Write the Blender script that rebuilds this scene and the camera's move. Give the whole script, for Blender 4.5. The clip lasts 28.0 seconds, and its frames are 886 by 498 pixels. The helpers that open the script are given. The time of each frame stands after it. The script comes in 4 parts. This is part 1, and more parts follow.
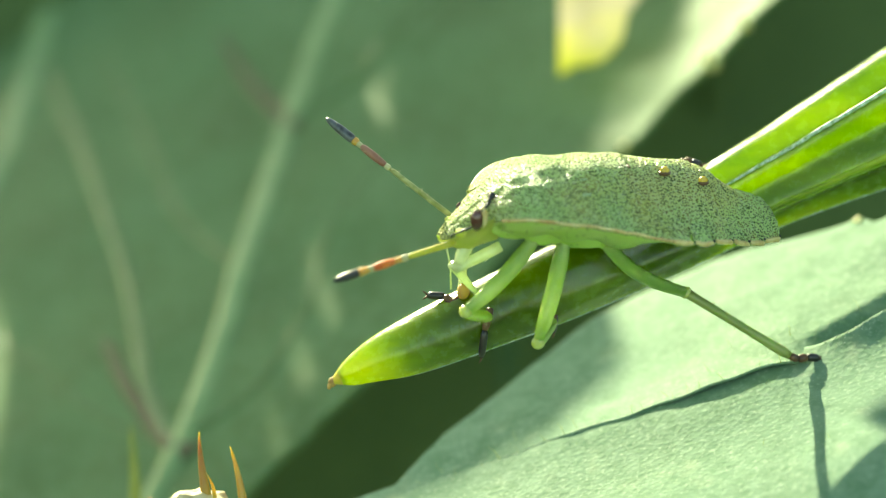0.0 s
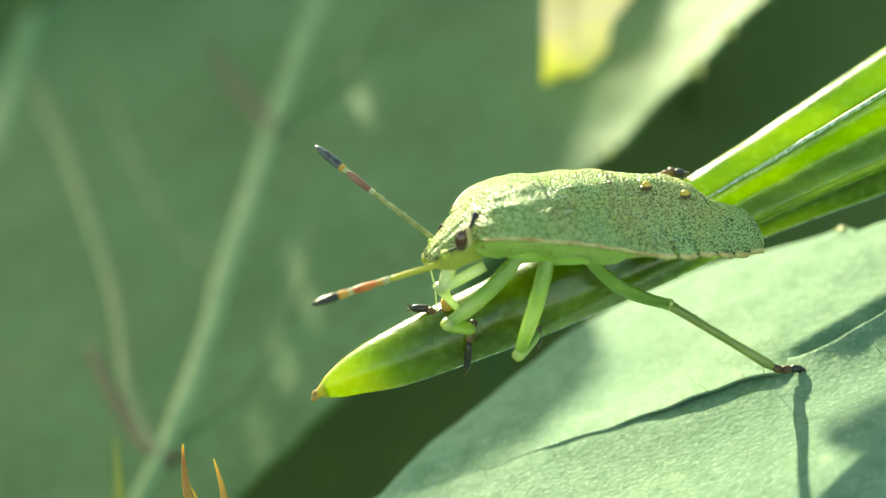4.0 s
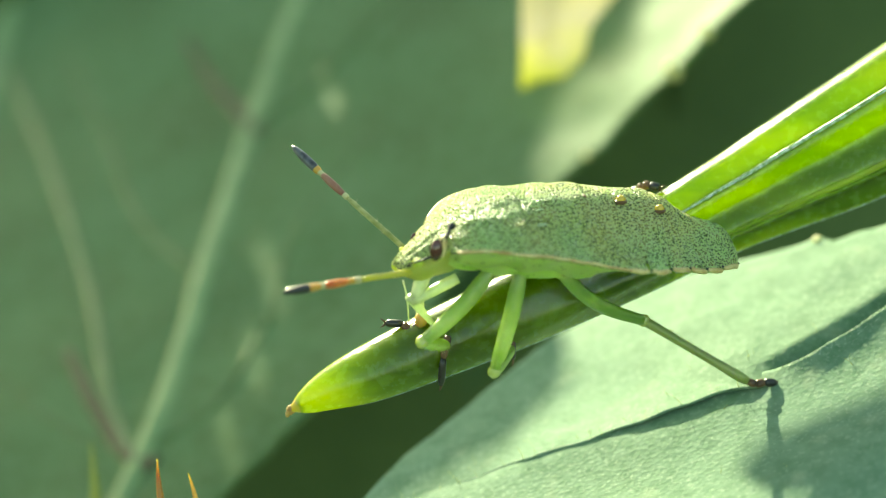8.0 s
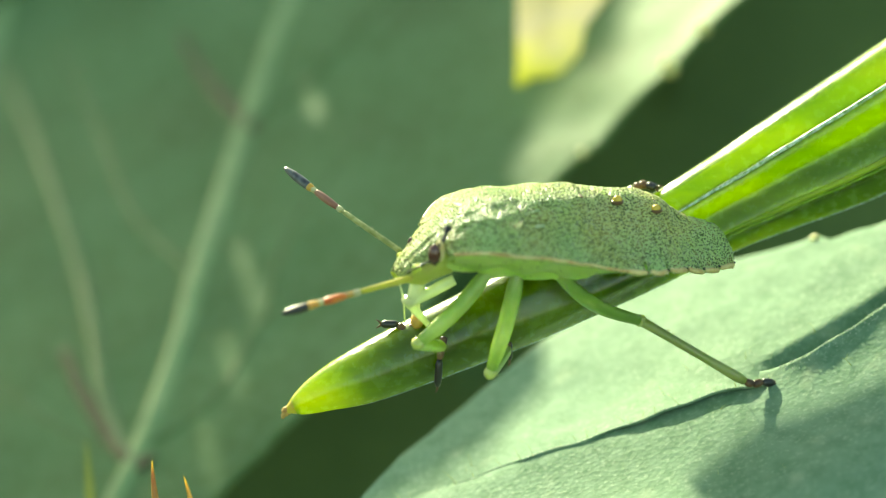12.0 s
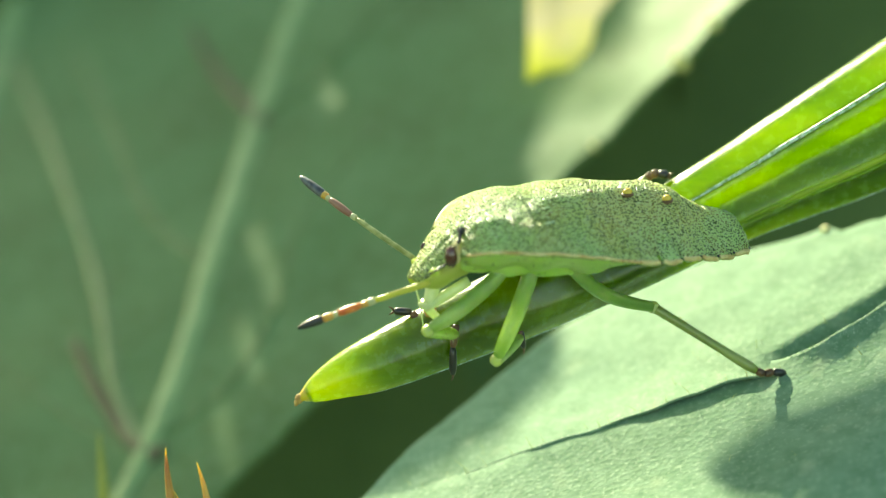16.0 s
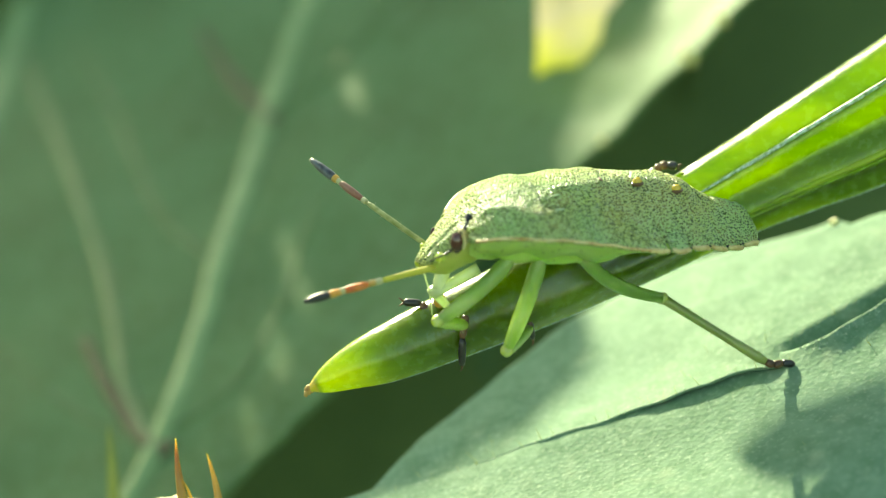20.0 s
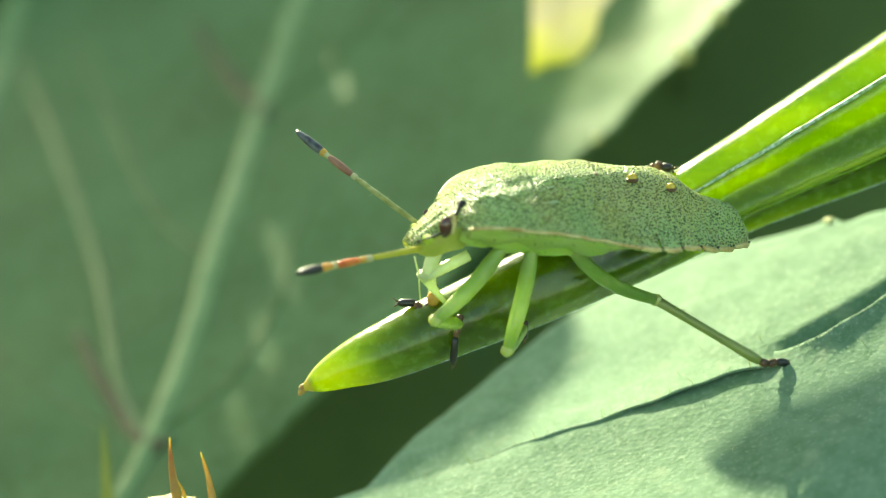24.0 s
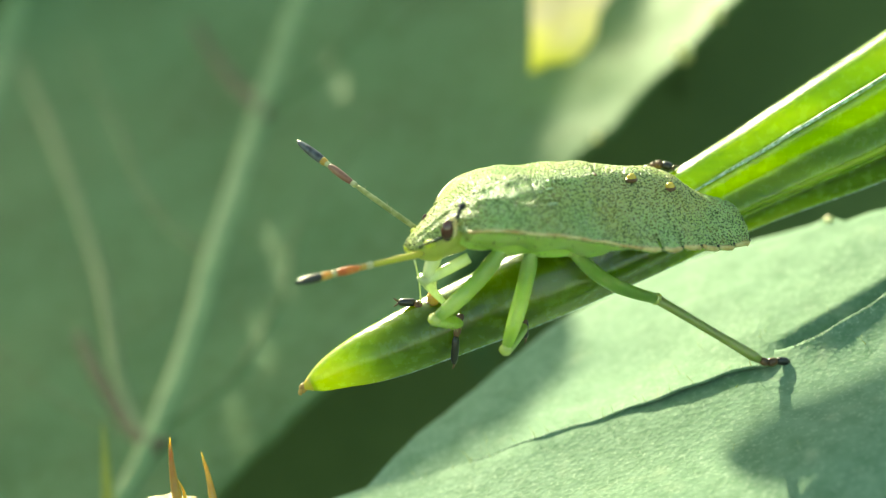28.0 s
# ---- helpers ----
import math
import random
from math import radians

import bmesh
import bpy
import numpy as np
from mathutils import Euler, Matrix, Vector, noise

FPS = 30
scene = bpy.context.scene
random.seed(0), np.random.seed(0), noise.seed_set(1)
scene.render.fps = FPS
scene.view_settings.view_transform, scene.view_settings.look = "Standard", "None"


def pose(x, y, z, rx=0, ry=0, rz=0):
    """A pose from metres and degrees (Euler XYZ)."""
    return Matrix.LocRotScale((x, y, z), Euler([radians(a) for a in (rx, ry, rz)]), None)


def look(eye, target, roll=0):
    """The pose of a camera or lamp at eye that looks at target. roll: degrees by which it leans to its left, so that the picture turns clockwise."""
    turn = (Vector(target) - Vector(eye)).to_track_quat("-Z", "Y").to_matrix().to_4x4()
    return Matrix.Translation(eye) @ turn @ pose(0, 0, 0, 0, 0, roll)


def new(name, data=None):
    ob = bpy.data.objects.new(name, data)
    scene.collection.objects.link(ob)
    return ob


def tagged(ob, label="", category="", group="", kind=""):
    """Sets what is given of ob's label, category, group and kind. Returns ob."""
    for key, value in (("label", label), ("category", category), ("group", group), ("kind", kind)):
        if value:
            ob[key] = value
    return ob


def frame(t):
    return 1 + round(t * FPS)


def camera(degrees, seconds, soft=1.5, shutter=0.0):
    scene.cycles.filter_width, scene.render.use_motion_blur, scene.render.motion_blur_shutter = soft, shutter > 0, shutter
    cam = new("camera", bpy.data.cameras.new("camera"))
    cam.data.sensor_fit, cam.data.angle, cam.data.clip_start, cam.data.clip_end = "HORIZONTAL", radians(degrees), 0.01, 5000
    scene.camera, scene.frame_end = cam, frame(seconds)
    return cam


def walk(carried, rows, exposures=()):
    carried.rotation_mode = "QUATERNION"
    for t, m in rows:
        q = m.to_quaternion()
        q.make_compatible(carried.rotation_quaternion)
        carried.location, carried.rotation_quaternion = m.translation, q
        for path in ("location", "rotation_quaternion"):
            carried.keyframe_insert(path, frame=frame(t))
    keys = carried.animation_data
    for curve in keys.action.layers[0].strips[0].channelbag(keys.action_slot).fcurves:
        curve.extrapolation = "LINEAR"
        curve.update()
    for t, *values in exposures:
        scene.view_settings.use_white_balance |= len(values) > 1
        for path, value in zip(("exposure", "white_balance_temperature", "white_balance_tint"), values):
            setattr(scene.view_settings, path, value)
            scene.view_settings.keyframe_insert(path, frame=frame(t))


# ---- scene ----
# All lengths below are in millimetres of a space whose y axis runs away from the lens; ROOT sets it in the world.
MM = 0.001
ROOT = Matrix.Translation((0, 0, 0.25)) @ pose(0, 0, 0, -20)
R0 = pose(0, 0, 0, 22) @ pose(0, 0, 0, 0, 0, 18)
PIVOT = Vector((5.102, 0, 1.595))
BASE = Vector((5.028, -0.9, 1.676))

cam = camera(25.0, 28.0, soft=1.3)
cam.data.dof.use_dof = True
cam.data.dof.focus_distance = 61.5 * MM
cam.data.dof.aperture_fstop = 40.0

# seconds, place in mm, pitch, roll, yaw
PATH = [
    (0, 0, -62, 0, 0, 0, 0),
    (0.5, 0.059, -61.994, 0.123, -0.074, -0.02, 0.016),
    (1, -0.007, -62.004, 0.117, -0.057, -0.029, -0.053),
    (1.5, 0.055, -61.978, 0.111, 0.005, 0.017, -0.079),
    (2, 0.081, -62.008, 0.145, -0.008, 0.023, -0.08),
    (2.5, 0.079, -62.001, 0.395, -0.179, 0.011, -0.157),
    (3, 0.073, -61.939, 0.497, -0.224, -0.033, -0.23),
    (3.5, 0.072, -61.954, 0.581, -0.235, 0.024, -0.315),
    (5.5, 0.281, -61.954, 1.146, -0.546, 0.104, -0.482),
    (6, 0.183, -61.854, 1.504, -0.815, 0.009, -0.678),
    (6.5, 0.438, -61.892, 1.524, -0.781, 0.123, -0.547),
    (7, 0.323, -61.86, 1.677, -0.874, 0.074, -0.723),
    (7.5, 0.41, -61.886, 1.947, -1.048, 0.089, -0.721),
    (8, 0.496, -61.892, 2.003, -1.067, 0.148, -0.753),
    (8.5, 0.442, -61.821, 2.041, -1.131, 0.131, -0.838),
    (9, 0.514, -61.842, 2.21, -1.24, 0.123, -0.857),
    (9.5, 0.559, -61.869, 2.285, -1.346, 0.118, -0.815),
    (10, 0.605, -61.814, 2.153, -1.206, 0.084, -0.826),
    (10.5, 0.624, -61.843, 2.25, -1.312, 0.098, -0.795),
    (11, 0.488, -61.779, 2.151, -1.211, 0.038, -0.969),
    (11.5, 0.649, -61.645, 2.279, -1.297, 0.273, -0.752),
    (12, 0.506, -61.581, 2.278, -1.32, 0.279, -0.872),
    (12.5, 0.374, -61.593, 2.519, -1.484, 0.282, -1.064),
    (14.5, 0.386, -61.733, 1.784, -1.092, 0.353, -0.723),
    (15, 0.325, -61.681, 2.107, -1.336, 0.318, -0.832),
    (15.5, 0.364, -61.733, 1.931, -1.2, 0.352, -0.764),
    (16, 0.287, -61.875, 1.8, -1.198, 0.104, -0.696),
    (16.5, 0.142, -61.866, 2.115, -1.359, 0.139, -0.902),
    (17, 0.251, -61.847, 1.717, -1.173, 0.125, -0.66),
    (17.5, 0.236, -61.92, 1.814, -1.204, 0.112, -0.758),
    (18, 0.086, -61.965, 1.411, -1.026, 0.118, -0.628),
    (18.5, -0.013, -61.896, 1.736, -1.216, 0.105, -0.801),
    (19, 0.112, -61.942, 1.411, -1.023, 0.123, -0.593),
    (19.5, 0.061, -61.958, 1.753, -1.32, 0.035, -0.68),
    (20, 0.218, -62.009, 1.271, -0.961, 0.129, -0.486),
    (20.5, 0.114, -61.948, 1.357, -1.061, 0.059, -0.519),
    (21, 0.205, -61.909, 1.211, -0.951, 0.059, -0.496),
    (21.5, 0.29, -61.929, 0.865, -0.762, 0.048, -0.356),
    (23.5, 0.28, -61.954, 1.279, -1.065, 0.014, -0.508),
    (24, 0.214, -61.946, 1.54, -1.238, 0.057, -0.652),
    (24.5, 0.296, -61.891, 1.321, -1.107, 0.08, -0.55),
    (25, 0.222, -61.916, 1.721, -1.376, 0.089, -0.696),
    (25.5, 0.386, -61.917, 1.465, -1.13, 0.113, -0.614),
    (26, 0.317, -61.93, 1.225, -0.975, 0.063, -0.574),
    (26.5, 0.052, -61.869, 1.776, -1.325, 0.088, -0.923),
    (27, 0.305, -61.939, 1.628, -1.321, 0.159, -0.595),
    (27.5, 0.208, -61.963, 1.594, -1.23, 0.151, -0.69),
    (28, 0.195, -61.932, 1.499, -1.225, 0.112, -0.666),
]
walk(cam, [(t, ROOT @ pose(x * MM, y * MM, z * MM, 90 + a, b, c)) for t, x, y, z, a, b, c in PATH],
     exposures=[(0.0, 1.6, 9500, -15), (3.0, 1.57, 9500, -15), (8.0, 1.53, 9500, -16), (28.0, 1.51, 9500, -16)])

# ---- world and sun ----
# the way to the sun in the millimetre space and in the world
S = Vector((-0.3, 0.72, 0.625)).normalized()
SUN = ROOT.to_3x3() @ S
world = bpy.data.worlds.new("sky")
scene.world = world
world.use_nodes = True
sky = world.node_tree.nodes.new("ShaderNodeTexSky")
sky.sky_type, sky.sun_disc = "NISHITA", False
sky.sun_elevation = math.asin(SUN.z)
sky.sun_rotation = math.atan2(SUN.x, SUN.y)
world.node_tree.nodes["Background"].inputs[1].default_value = 0.15
world.node_tree.links.new(sky.outputs[0], world.node_tree.nodes["Background"].inputs[0])
sun = new("sun", bpy.data.lights.new("sun", "SUN"))
sun.data.energy, sun.data.angle, sun.data.color = 5.0, radians(0.53), (1.0, 0.98, 0.93)
sun.matrix_basis = look(tuple(SUN * 3 + Vector((0, 0, 0.25))), (0, 0, 0.25))


# ---- materials ----
def material(name, base, rough=0.5, spec=0.5):
    m = bpy.data.materials.new(name)
    m.use_nodes = True
    b = m.node_tree.nodes["Principled BSDF"]
    b.inputs["Base Color"].default_value = (*base, 1)
    b.inputs["Roughness"].default_value = rough
    b.inputs["Specular IOR Level"].default_value = spec
    return m


def texture(m, kind, scale, stretch=(1, 1, 1), detail=4.0):
    n, l = m.node_tree.nodes, m.node_tree.links
    tc, mp = n.new("ShaderNodeTexCoord"), n.new("ShaderNodeMapping")
    mp.inputs["Scale"].default_value = stretch
    l.new(tc.outputs["Object"], mp.inputs["Vector"])
    tx = n.new("ShaderNodeTexNoise" if kind == "noise" else "ShaderNodeTexVoronoi")
    tx.inputs["Scale"].default_value = scale
    if kind == "noise":
        tx.inputs["Detail"].default_value = detail
    if kind == "pits":
        tx.inputs["Randomness"].default_value = 0.75
    l.new(mp.outputs[0], tx.inputs["Vector"])
    return tx.outputs["Fac"] if kind == "noise" else tx.outputs["Distance"]


def ramp(m, fac, stops):
    r = m.node_tree.nodes.new("ShaderNodeValToRGB")
    els = r.color_ramp.elements
    while len(els) < len(stops):
        els.new(0.5)
    for e, (p, c) in zip(els, stops):
        e.position, e.color = p, (*c, 1)
    m.node_tree.links.new(fac, r.inputs[0])
    return r.outputs[0]


def mix(m, fac, a, b, mode="MIX"):
    x = m.node_tree.nodes.new("ShaderNodeMix")
    x.data_type, x.blend_type = "RGBA", mode
    l = m.node_tree.links
    if isinstance(fac, float):
        x.inputs[0].default_value = fac
    else:
        l.new(fac, x.inputs[0])
    for sock, v in ((x.inputs[6], a), (x.inputs[7], b)):
        if isinstance(v, tuple):
            sock.default_value = (*v, 1)
        else:
            l.new(v, sock)
    return x.outputs[2]


def base(m, colour):
    m.node_tree.links.new(colour, m.node_tree.nodes["Principled BSDF"].inputs["Base Color"])


def bump(m, height, distance, strength=0.6):
    b = m.node_tree.nodes.new("ShaderNodeBump")
    b.inputs["Distance"].default_value = distance
    b.inputs["Strength"].default_value = strength
    m.node_tree.links.new(height, b.inputs["Height"])
    m.node_tree.links.new(b.outputs[0], m.node_tree.nodes["Principled BSDF"].inputs["Normal"])


def roughen(m, fac, lo, hi):
    r = m.node_tree.nodes.new("ShaderNodeMapRange")
    r.inputs["To Min"].default_value, r.inputs["To Max"].default_value = lo, hi
    m.node_tree.links.new(fac, r.inputs[0])
    m.node_tree.links.new(r.outputs[0], m.node_tree.nodes["Principled BSDF"].inputs["Roughness"])


def glow_through(m, colour, amount):
    """Light that passes through a thin blade."""
    n, l = m.node_tree.nodes, m.node_tree.links
    t, s = n.new("ShaderNodeBsdfTranslucent"), n.new("ShaderNodeMixShader")
    t.inputs[0].default_value = (*colour, 1)
    s.inputs[0].default_value = amount
    l.new(n["Principled BSDF"].outputs[0], s.inputs[1])
    l.new(t.outputs[0], s.inputs[2])
    l.new(s.outputs[0], n["Material Output"].inputs[0])


def soft_inside(m, weight, radius, depth):
    b = m.node_tree.nodes["Principled BSDF"]
    b.inputs["Subsurface Weight"].default_value = weight
    b.inputs["Subsurface Radius"].default_value = radius
    b.inputs["Subsurface Scale"].default_value = depth


def leaf_material(name, lo, mid, hi, through_amount, rough=0.68, cell=2600, blotch=None, relief=0.3, gloss=0.06):
    m = material(name, mid, rough, gloss)
    big = texture(m, "noise", 160, detail=5)
    fine = texture(m, "noise", 2600, detail=3)
    c = ramp(m, big, [(0.3, lo), (0.52, mid), (0.75, hi)])
    c = mix(m, ramp(m, fine, [(0.35, (0, 0, 0)), (0.7, (0.7, 0.7, 0.7))]), c, hi)
    c = mix(m, ramp(m, texture(m, "noise", 1100, detail=3), [(0.3, (0.55, 0.55, 0.55)), (0.52, (0, 0, 0))]), c, lo)
    if blotch:
        c = mix(m, ramp(m, texture(m, "noise", 700, detail=2), [(0.6, (0, 0, 0)), (0.74, (0.45, 0.45, 0.45))]), c, blotch)
    c = mix(m, ramp(m, texture(m, "noise", 7000, detail=2), [(0.55, (0, 0, 0)), (0.7, (0.6, 0.6, 0.6))]), c, (hi[0] * 1.45, hi[1] * 1.25, hi[2] * 1.3))
    base(m, c)
    cells = texture(m, "voronoi", cell)
    bump(m, cells, 0.00004, relief)
    roughen(m, big, rough - 0.12, rough + 0.15)
    glow_through(m, (mid[0] * 1.4, mid[1] * 1.3, mid[2] * 0.5), through_amount)
    return m


LEAF_FAR = leaf_material("dull_leaf", (0.086, 0.146, 0.053), (0.128, 0.226, 0.095), (0.185, 0.29, 0.147), 0.2, rough=0.6, blotch=(0.2, 0.315, 0.16), gloss=0.1)
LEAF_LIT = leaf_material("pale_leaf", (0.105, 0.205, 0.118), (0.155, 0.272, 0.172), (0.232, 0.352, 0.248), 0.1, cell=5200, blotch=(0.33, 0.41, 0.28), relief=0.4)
LEAF_FAR.node_tree.nodes["Principled BSDF"].inputs["Specular Tint"].default_value = (0.55, 1.0, 0.74, 1)
# two darker greens that carry the deep shade of the leaves behind
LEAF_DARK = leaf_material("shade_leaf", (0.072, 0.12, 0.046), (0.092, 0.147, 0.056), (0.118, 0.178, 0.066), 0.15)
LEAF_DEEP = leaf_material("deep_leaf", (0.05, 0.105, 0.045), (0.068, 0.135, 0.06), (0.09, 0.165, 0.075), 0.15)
CASTER_GREEN = leaf_material("overhead_caster", (0.06, 0.13, 0.03), (0.08, 0.17, 0.04), (0.11, 0.21, 0.06), 0.3)
YELLOW = leaf_material("withered_leaf", (0.55, 0.50, 0.14), (0.62, 0.58, 0.30), (0.66, 0.60, 0.46), 0.6)
bands = YELLOW.node_tree.nodes.new("ShaderNodeSeparateXYZ")
YELLOW.node_tree.links.new(YELLOW.node_tree.nodes.new("ShaderNodeTexCoord").outputs["Object"], bands.inputs[0])
height = YELLOW.node_tree.nodes.new("ShaderNodeMapRange")
height.inputs["From Min"].default_value, height.inputs["From Max"].default_value = -0.002, 0.0045
YELLOW.node_tree.links.new(bands.outputs["Y"], height.inputs[0])
blend = YELLOW.node_tree.nodes.new("ShaderNodeMath")
blend.operation = "MULTIPLY_ADD"
YELLOW.node_tree.links.new(texture(YELLOW, "noise", 500), blend.inputs[0])
blend.inputs[1].default_value = 0.5
YELLOW.node_tree.links.new(height.outputs[0], blend.inputs[2])
cream = ramp(YELLOW, blend.outputs[0], [(0.3, (0.80, 0.80, 0.16)), (0.48, (0.86, 0.82, 0.46)), (0.62, (0.82, 0.76, 0.62)), (0.85, (0.80, 0.74, 0.52))])
base(YELLOW, cream)
YELLOW.node_tree.links.new(cream, YELLOW.node_tree.nodes["Translucent BSDF"].inputs[0])
VEIN = material("leaf_vein", (0.17, 0.27, 0.165), 0.5)
base(VEIN, ramp(VEIN, texture(VEIN, "noise", 500), [(0.3, (0.17, 0.285, 0.11)), (0.7, (0.25, 0.37, 0.155))]))
VEIN_MID = material("side_vein", (0.16, 0.30, 0.14), 0.5)
base(VEIN_MID, ramp(VEIN_MID, texture(VEIN_MID, "noise", 500), [(0.3, (0.09, 0.165, 0.045)), (0.7, (0.14, 0.22, 0.08))]))
VEIN_SMALL = material("small_vein", (0.16, 0.29, 0.15), 0.5)
base(VEIN_SMALL, ramp(VEIN_SMALL, texture(VEIN_SMALL, "noise", 500), [(0.3, (0.055, 0.125, 0.022)), (0.7, (0.08, 0.165, 0.04))]))
NODE = material("reddish_vein", (0.10, 0.075, 0.05), 0.55)
base(NODE, ramp(NODE, texture(NODE, "noise", 700), [(0.3, (0.05, 0.04, 0.012)), (0.7, (0.082, 0.085, 0.024))]))
HAIR = material("leaf_hair", (0.5, 0.55, 0.25), 0.35)
glow_through(HAIR, (0.6, 0.65, 0.25), 0.4)

POD = material("pod_skin", (0.12, 0.20, 0.02), 0.28, 0.7)
streak = texture(POD, "noise", 420, (0.18, 1, 1), 5)
specks = texture(POD, "noise", 3200, detail=3)
c = ramp(POD, streak, [(0.28, (0.06, 0.095, 0.008)), (0.5, (0.10, 0.16, 0.012)), (0.72, (0.23, 0.32, 0.03))])
base(POD, mix(POD, ramp(POD, specks, [(0.45, (0, 0, 0)), (0.7, (0.75, 0.75, 0.75))]), c, (0.26, 0.38, 0.05)))
bump(POD, texture(POD, "noise", 2600, (0.25, 1, 1), 5), 0.00008, 0.6)
roughen(POD, specks, 0.16, 0.36)
POD.node_tree.nodes["Principled BSDF"].inputs["Coat Weight"].default_value = 0.9
POD.node_tree.nodes["Principled BSDF"].inputs["Coat Roughness"].default_value = 0.14
glow_through(POD, (0.76, 1.0, 0.02), 0.55)
POD.node_tree.links.new(ramp(POD, streak, [(0.38, (0.36, 0.62, 0.015)), (0.52, (0.70, 0.96, 0.02)), (0.66, (0.95, 1.0, 0.12))]), POD.node_tree.nodes["Translucent BSDF"].inputs[0])
POD_BLOCK = material("pod_light_block", (0.07, 0.10, 0.02), 0.6)
base(POD_BLOCK, ramp(POD_BLOCK, texture(POD_BLOCK, "noise", 600), [(0.3, (0.022, 0.028, 0.006)), (0.7, (0.05, 0.07, 0.014))]))
RIB = material("pod_rib", (0.42, 0.55, 0.25), 0.4)
base(RIB, ramp(RIB, texture(RIB, "noise", 5200, detail=5), [(0.36, (0.16, 0.26, 0.05)), (0.5, (0.38, 0.48, 0.30)), (0.64, (0.60, 0.68, 0.58))]))
bump(RIB, texture(RIB, "noise", 3800), 0.00006, 0.5)
roughen(RIB, texture(RIB, "noise", 900), 0.25, 0.45)
RIB.node_tree.nodes["Principled BSDF"].inputs["Coat Weight"].default_value = 0.3
RIB.node_tree.nodes["Principled BSDF"].inputs["Coat Roughness"].default_value = 0.3
soft_inside(RIB, 0.2, (0.6, 1, 0.3), 0.0003)
RIB_SOFT = material("soft_rib", (0.34, 0.42, 0.05), 0.35)
base(RIB_SOFT, ramp(RIB_SOFT, texture(RIB_SOFT, "noise", 900, (0.3, 1, 1)), [(0.35, (0.20, 0.28, 0.02)), (0.65, (0.42, 0.50, 0.06))]))
glow_through(RIB_SOFT, (0.8, 1.0, 0.05), 0.4)
TIP_CAP = material("pod_tip_skin", (0.55, 0.45, 0.05), 0.35)
soft_inside(TIP_CAP, 0.5, (1.0, 0.7, 0.1), 0.0005)
POD_TIP = material("withered_tip", (0.45, 0.26, 0.07), 0.6)
base(POD_TIP, ramp(POD_TIP, texture(POD_TIP, "noise", 3000), [(0.3, (0.28, 0.11, 0.03)), (0.6, (0.55, 0.36, 0.10))]))


def shell_material(name, light, warm, dot, density=9500, cut=0.36):
    """Cuticle strewn with small dark pits."""
    m = material(name, light, 0.45, 0.1)
    wide = texture(m, "noise", 420, detail=4)
    c = ramp(m, wide, [(0.34, light), (0.6, warm)])
    # pale net in the colour, lifted to stand in for glints on the flank
    mesh = texture(m, "noise", 12000, detail=2)
    c = mix(m, ramp(m, mesh, [(0.48, (0, 0, 0)), (0.7, (0.7, 0.7, 0.7))]), c, (0.46, 0.57, 0.29))
    glint = ramp(m, texture(m, "noise", 9000, detail=1), [(0.6, (0.04, 0.04, 0.04)), (0.72, (0.9, 0.9, 0.9))])
    m.node_tree.links.new(glint, m.node_tree.nodes["Principled BSDF"].inputs["Specular IOR Level"])
    pits = texture(m, "pits", density)
    patchy = texture(m, "noise", 900, detail=2)
    edge = m.node_tree.nodes.new("ShaderNodeMath")
    edge.operation = "MULTIPLY_ADD"
    m.node_tree.links.new(patchy, edge.inputs[0])
    edge.inputs[1].default_value, edge.inputs[2].default_value = -0.14, 0.07
    total = m.node_tree.nodes.new("ShaderNodeMath")
    total.operation = "ADD"
    m.node_tree.links.new(pits, total.inputs[0])
    m.node_tree.links.new(edge.outputs[0], total.inputs[1])
    mask = ramp(m, total.outputs[0], [(cut - 0.08, (0.9, 0.9, 0.9)), (cut + 0.05, (0, 0, 0))])
    spots = ramp(m, texture(m, "noise", 1300, detail=2), [(0.5, dot), (0.68, (0.17, 0.115, 0.035))])
    base(m, mix(m, mask, c, spots))
    uneven = m.node_tree.nodes.new("ShaderNodeMath")
    uneven.operation = "MULTIPLY_ADD"
    m.node_tree.links.new(texture(m, "noise", 1900, (1, 0.5, 1), detail=3), uneven.inputs[0])
    uneven.inputs[1].default_value = 2.2
    m.node_tree.links.new(pits, uneven.inputs[2])
    bump(m, uneven.outputs[0], 0.00009, 0.9)
    roughen(m, patchy, 0.18, 0.5)
    soft_inside(m, 0.35, (0.7, 1.0, 0.4), 0.0007)
    return m


SHELL = shell_material("green_shell", (0.34, 0.53, 0.19), (0.45, 0.50, 0.16), (0.022, 0.042, 0.015), 13600, 0.43)
SHELL_BACK = shell_material("abdomen_shell", (0.38, 0.585, 0.235), (0.49, 0.53, 0.195), (0.024, 0.042, 0.017), 13000, 0.425)
CALLUS = material("smooth_cuticle", (0.32, 0.50, 0.22), 0.4)
base(CALLUS, ramp(CALLUS, texture(CALLUS, "noise", 2500), [(0.35, (0.28, 0.42, 0.19)), (0.7, (0.40, 0.50, 0.26))]))
MARGIN = material("pale_margin", (0.60, 0.47, 0.20), 0.4)
base(MARGIN, ramp(MARGIN, texture(MARGIN, "noise", 2600), [(0.3, (0.42, 0.22, 0.07)), (0.55, (0.62, 0.50, 0.22)), (0.8, (0.74, 0.66, 0.38))]))
BELLY = material("belly_skin", (0.22, 0.46, 0.10), 0.32)
c = ramp(BELLY, texture(BELLY, "noise", 900), [(0.3, (0.52, 0.72, 0.18)), (0.7, (0.66, 0.80, 0.28))])
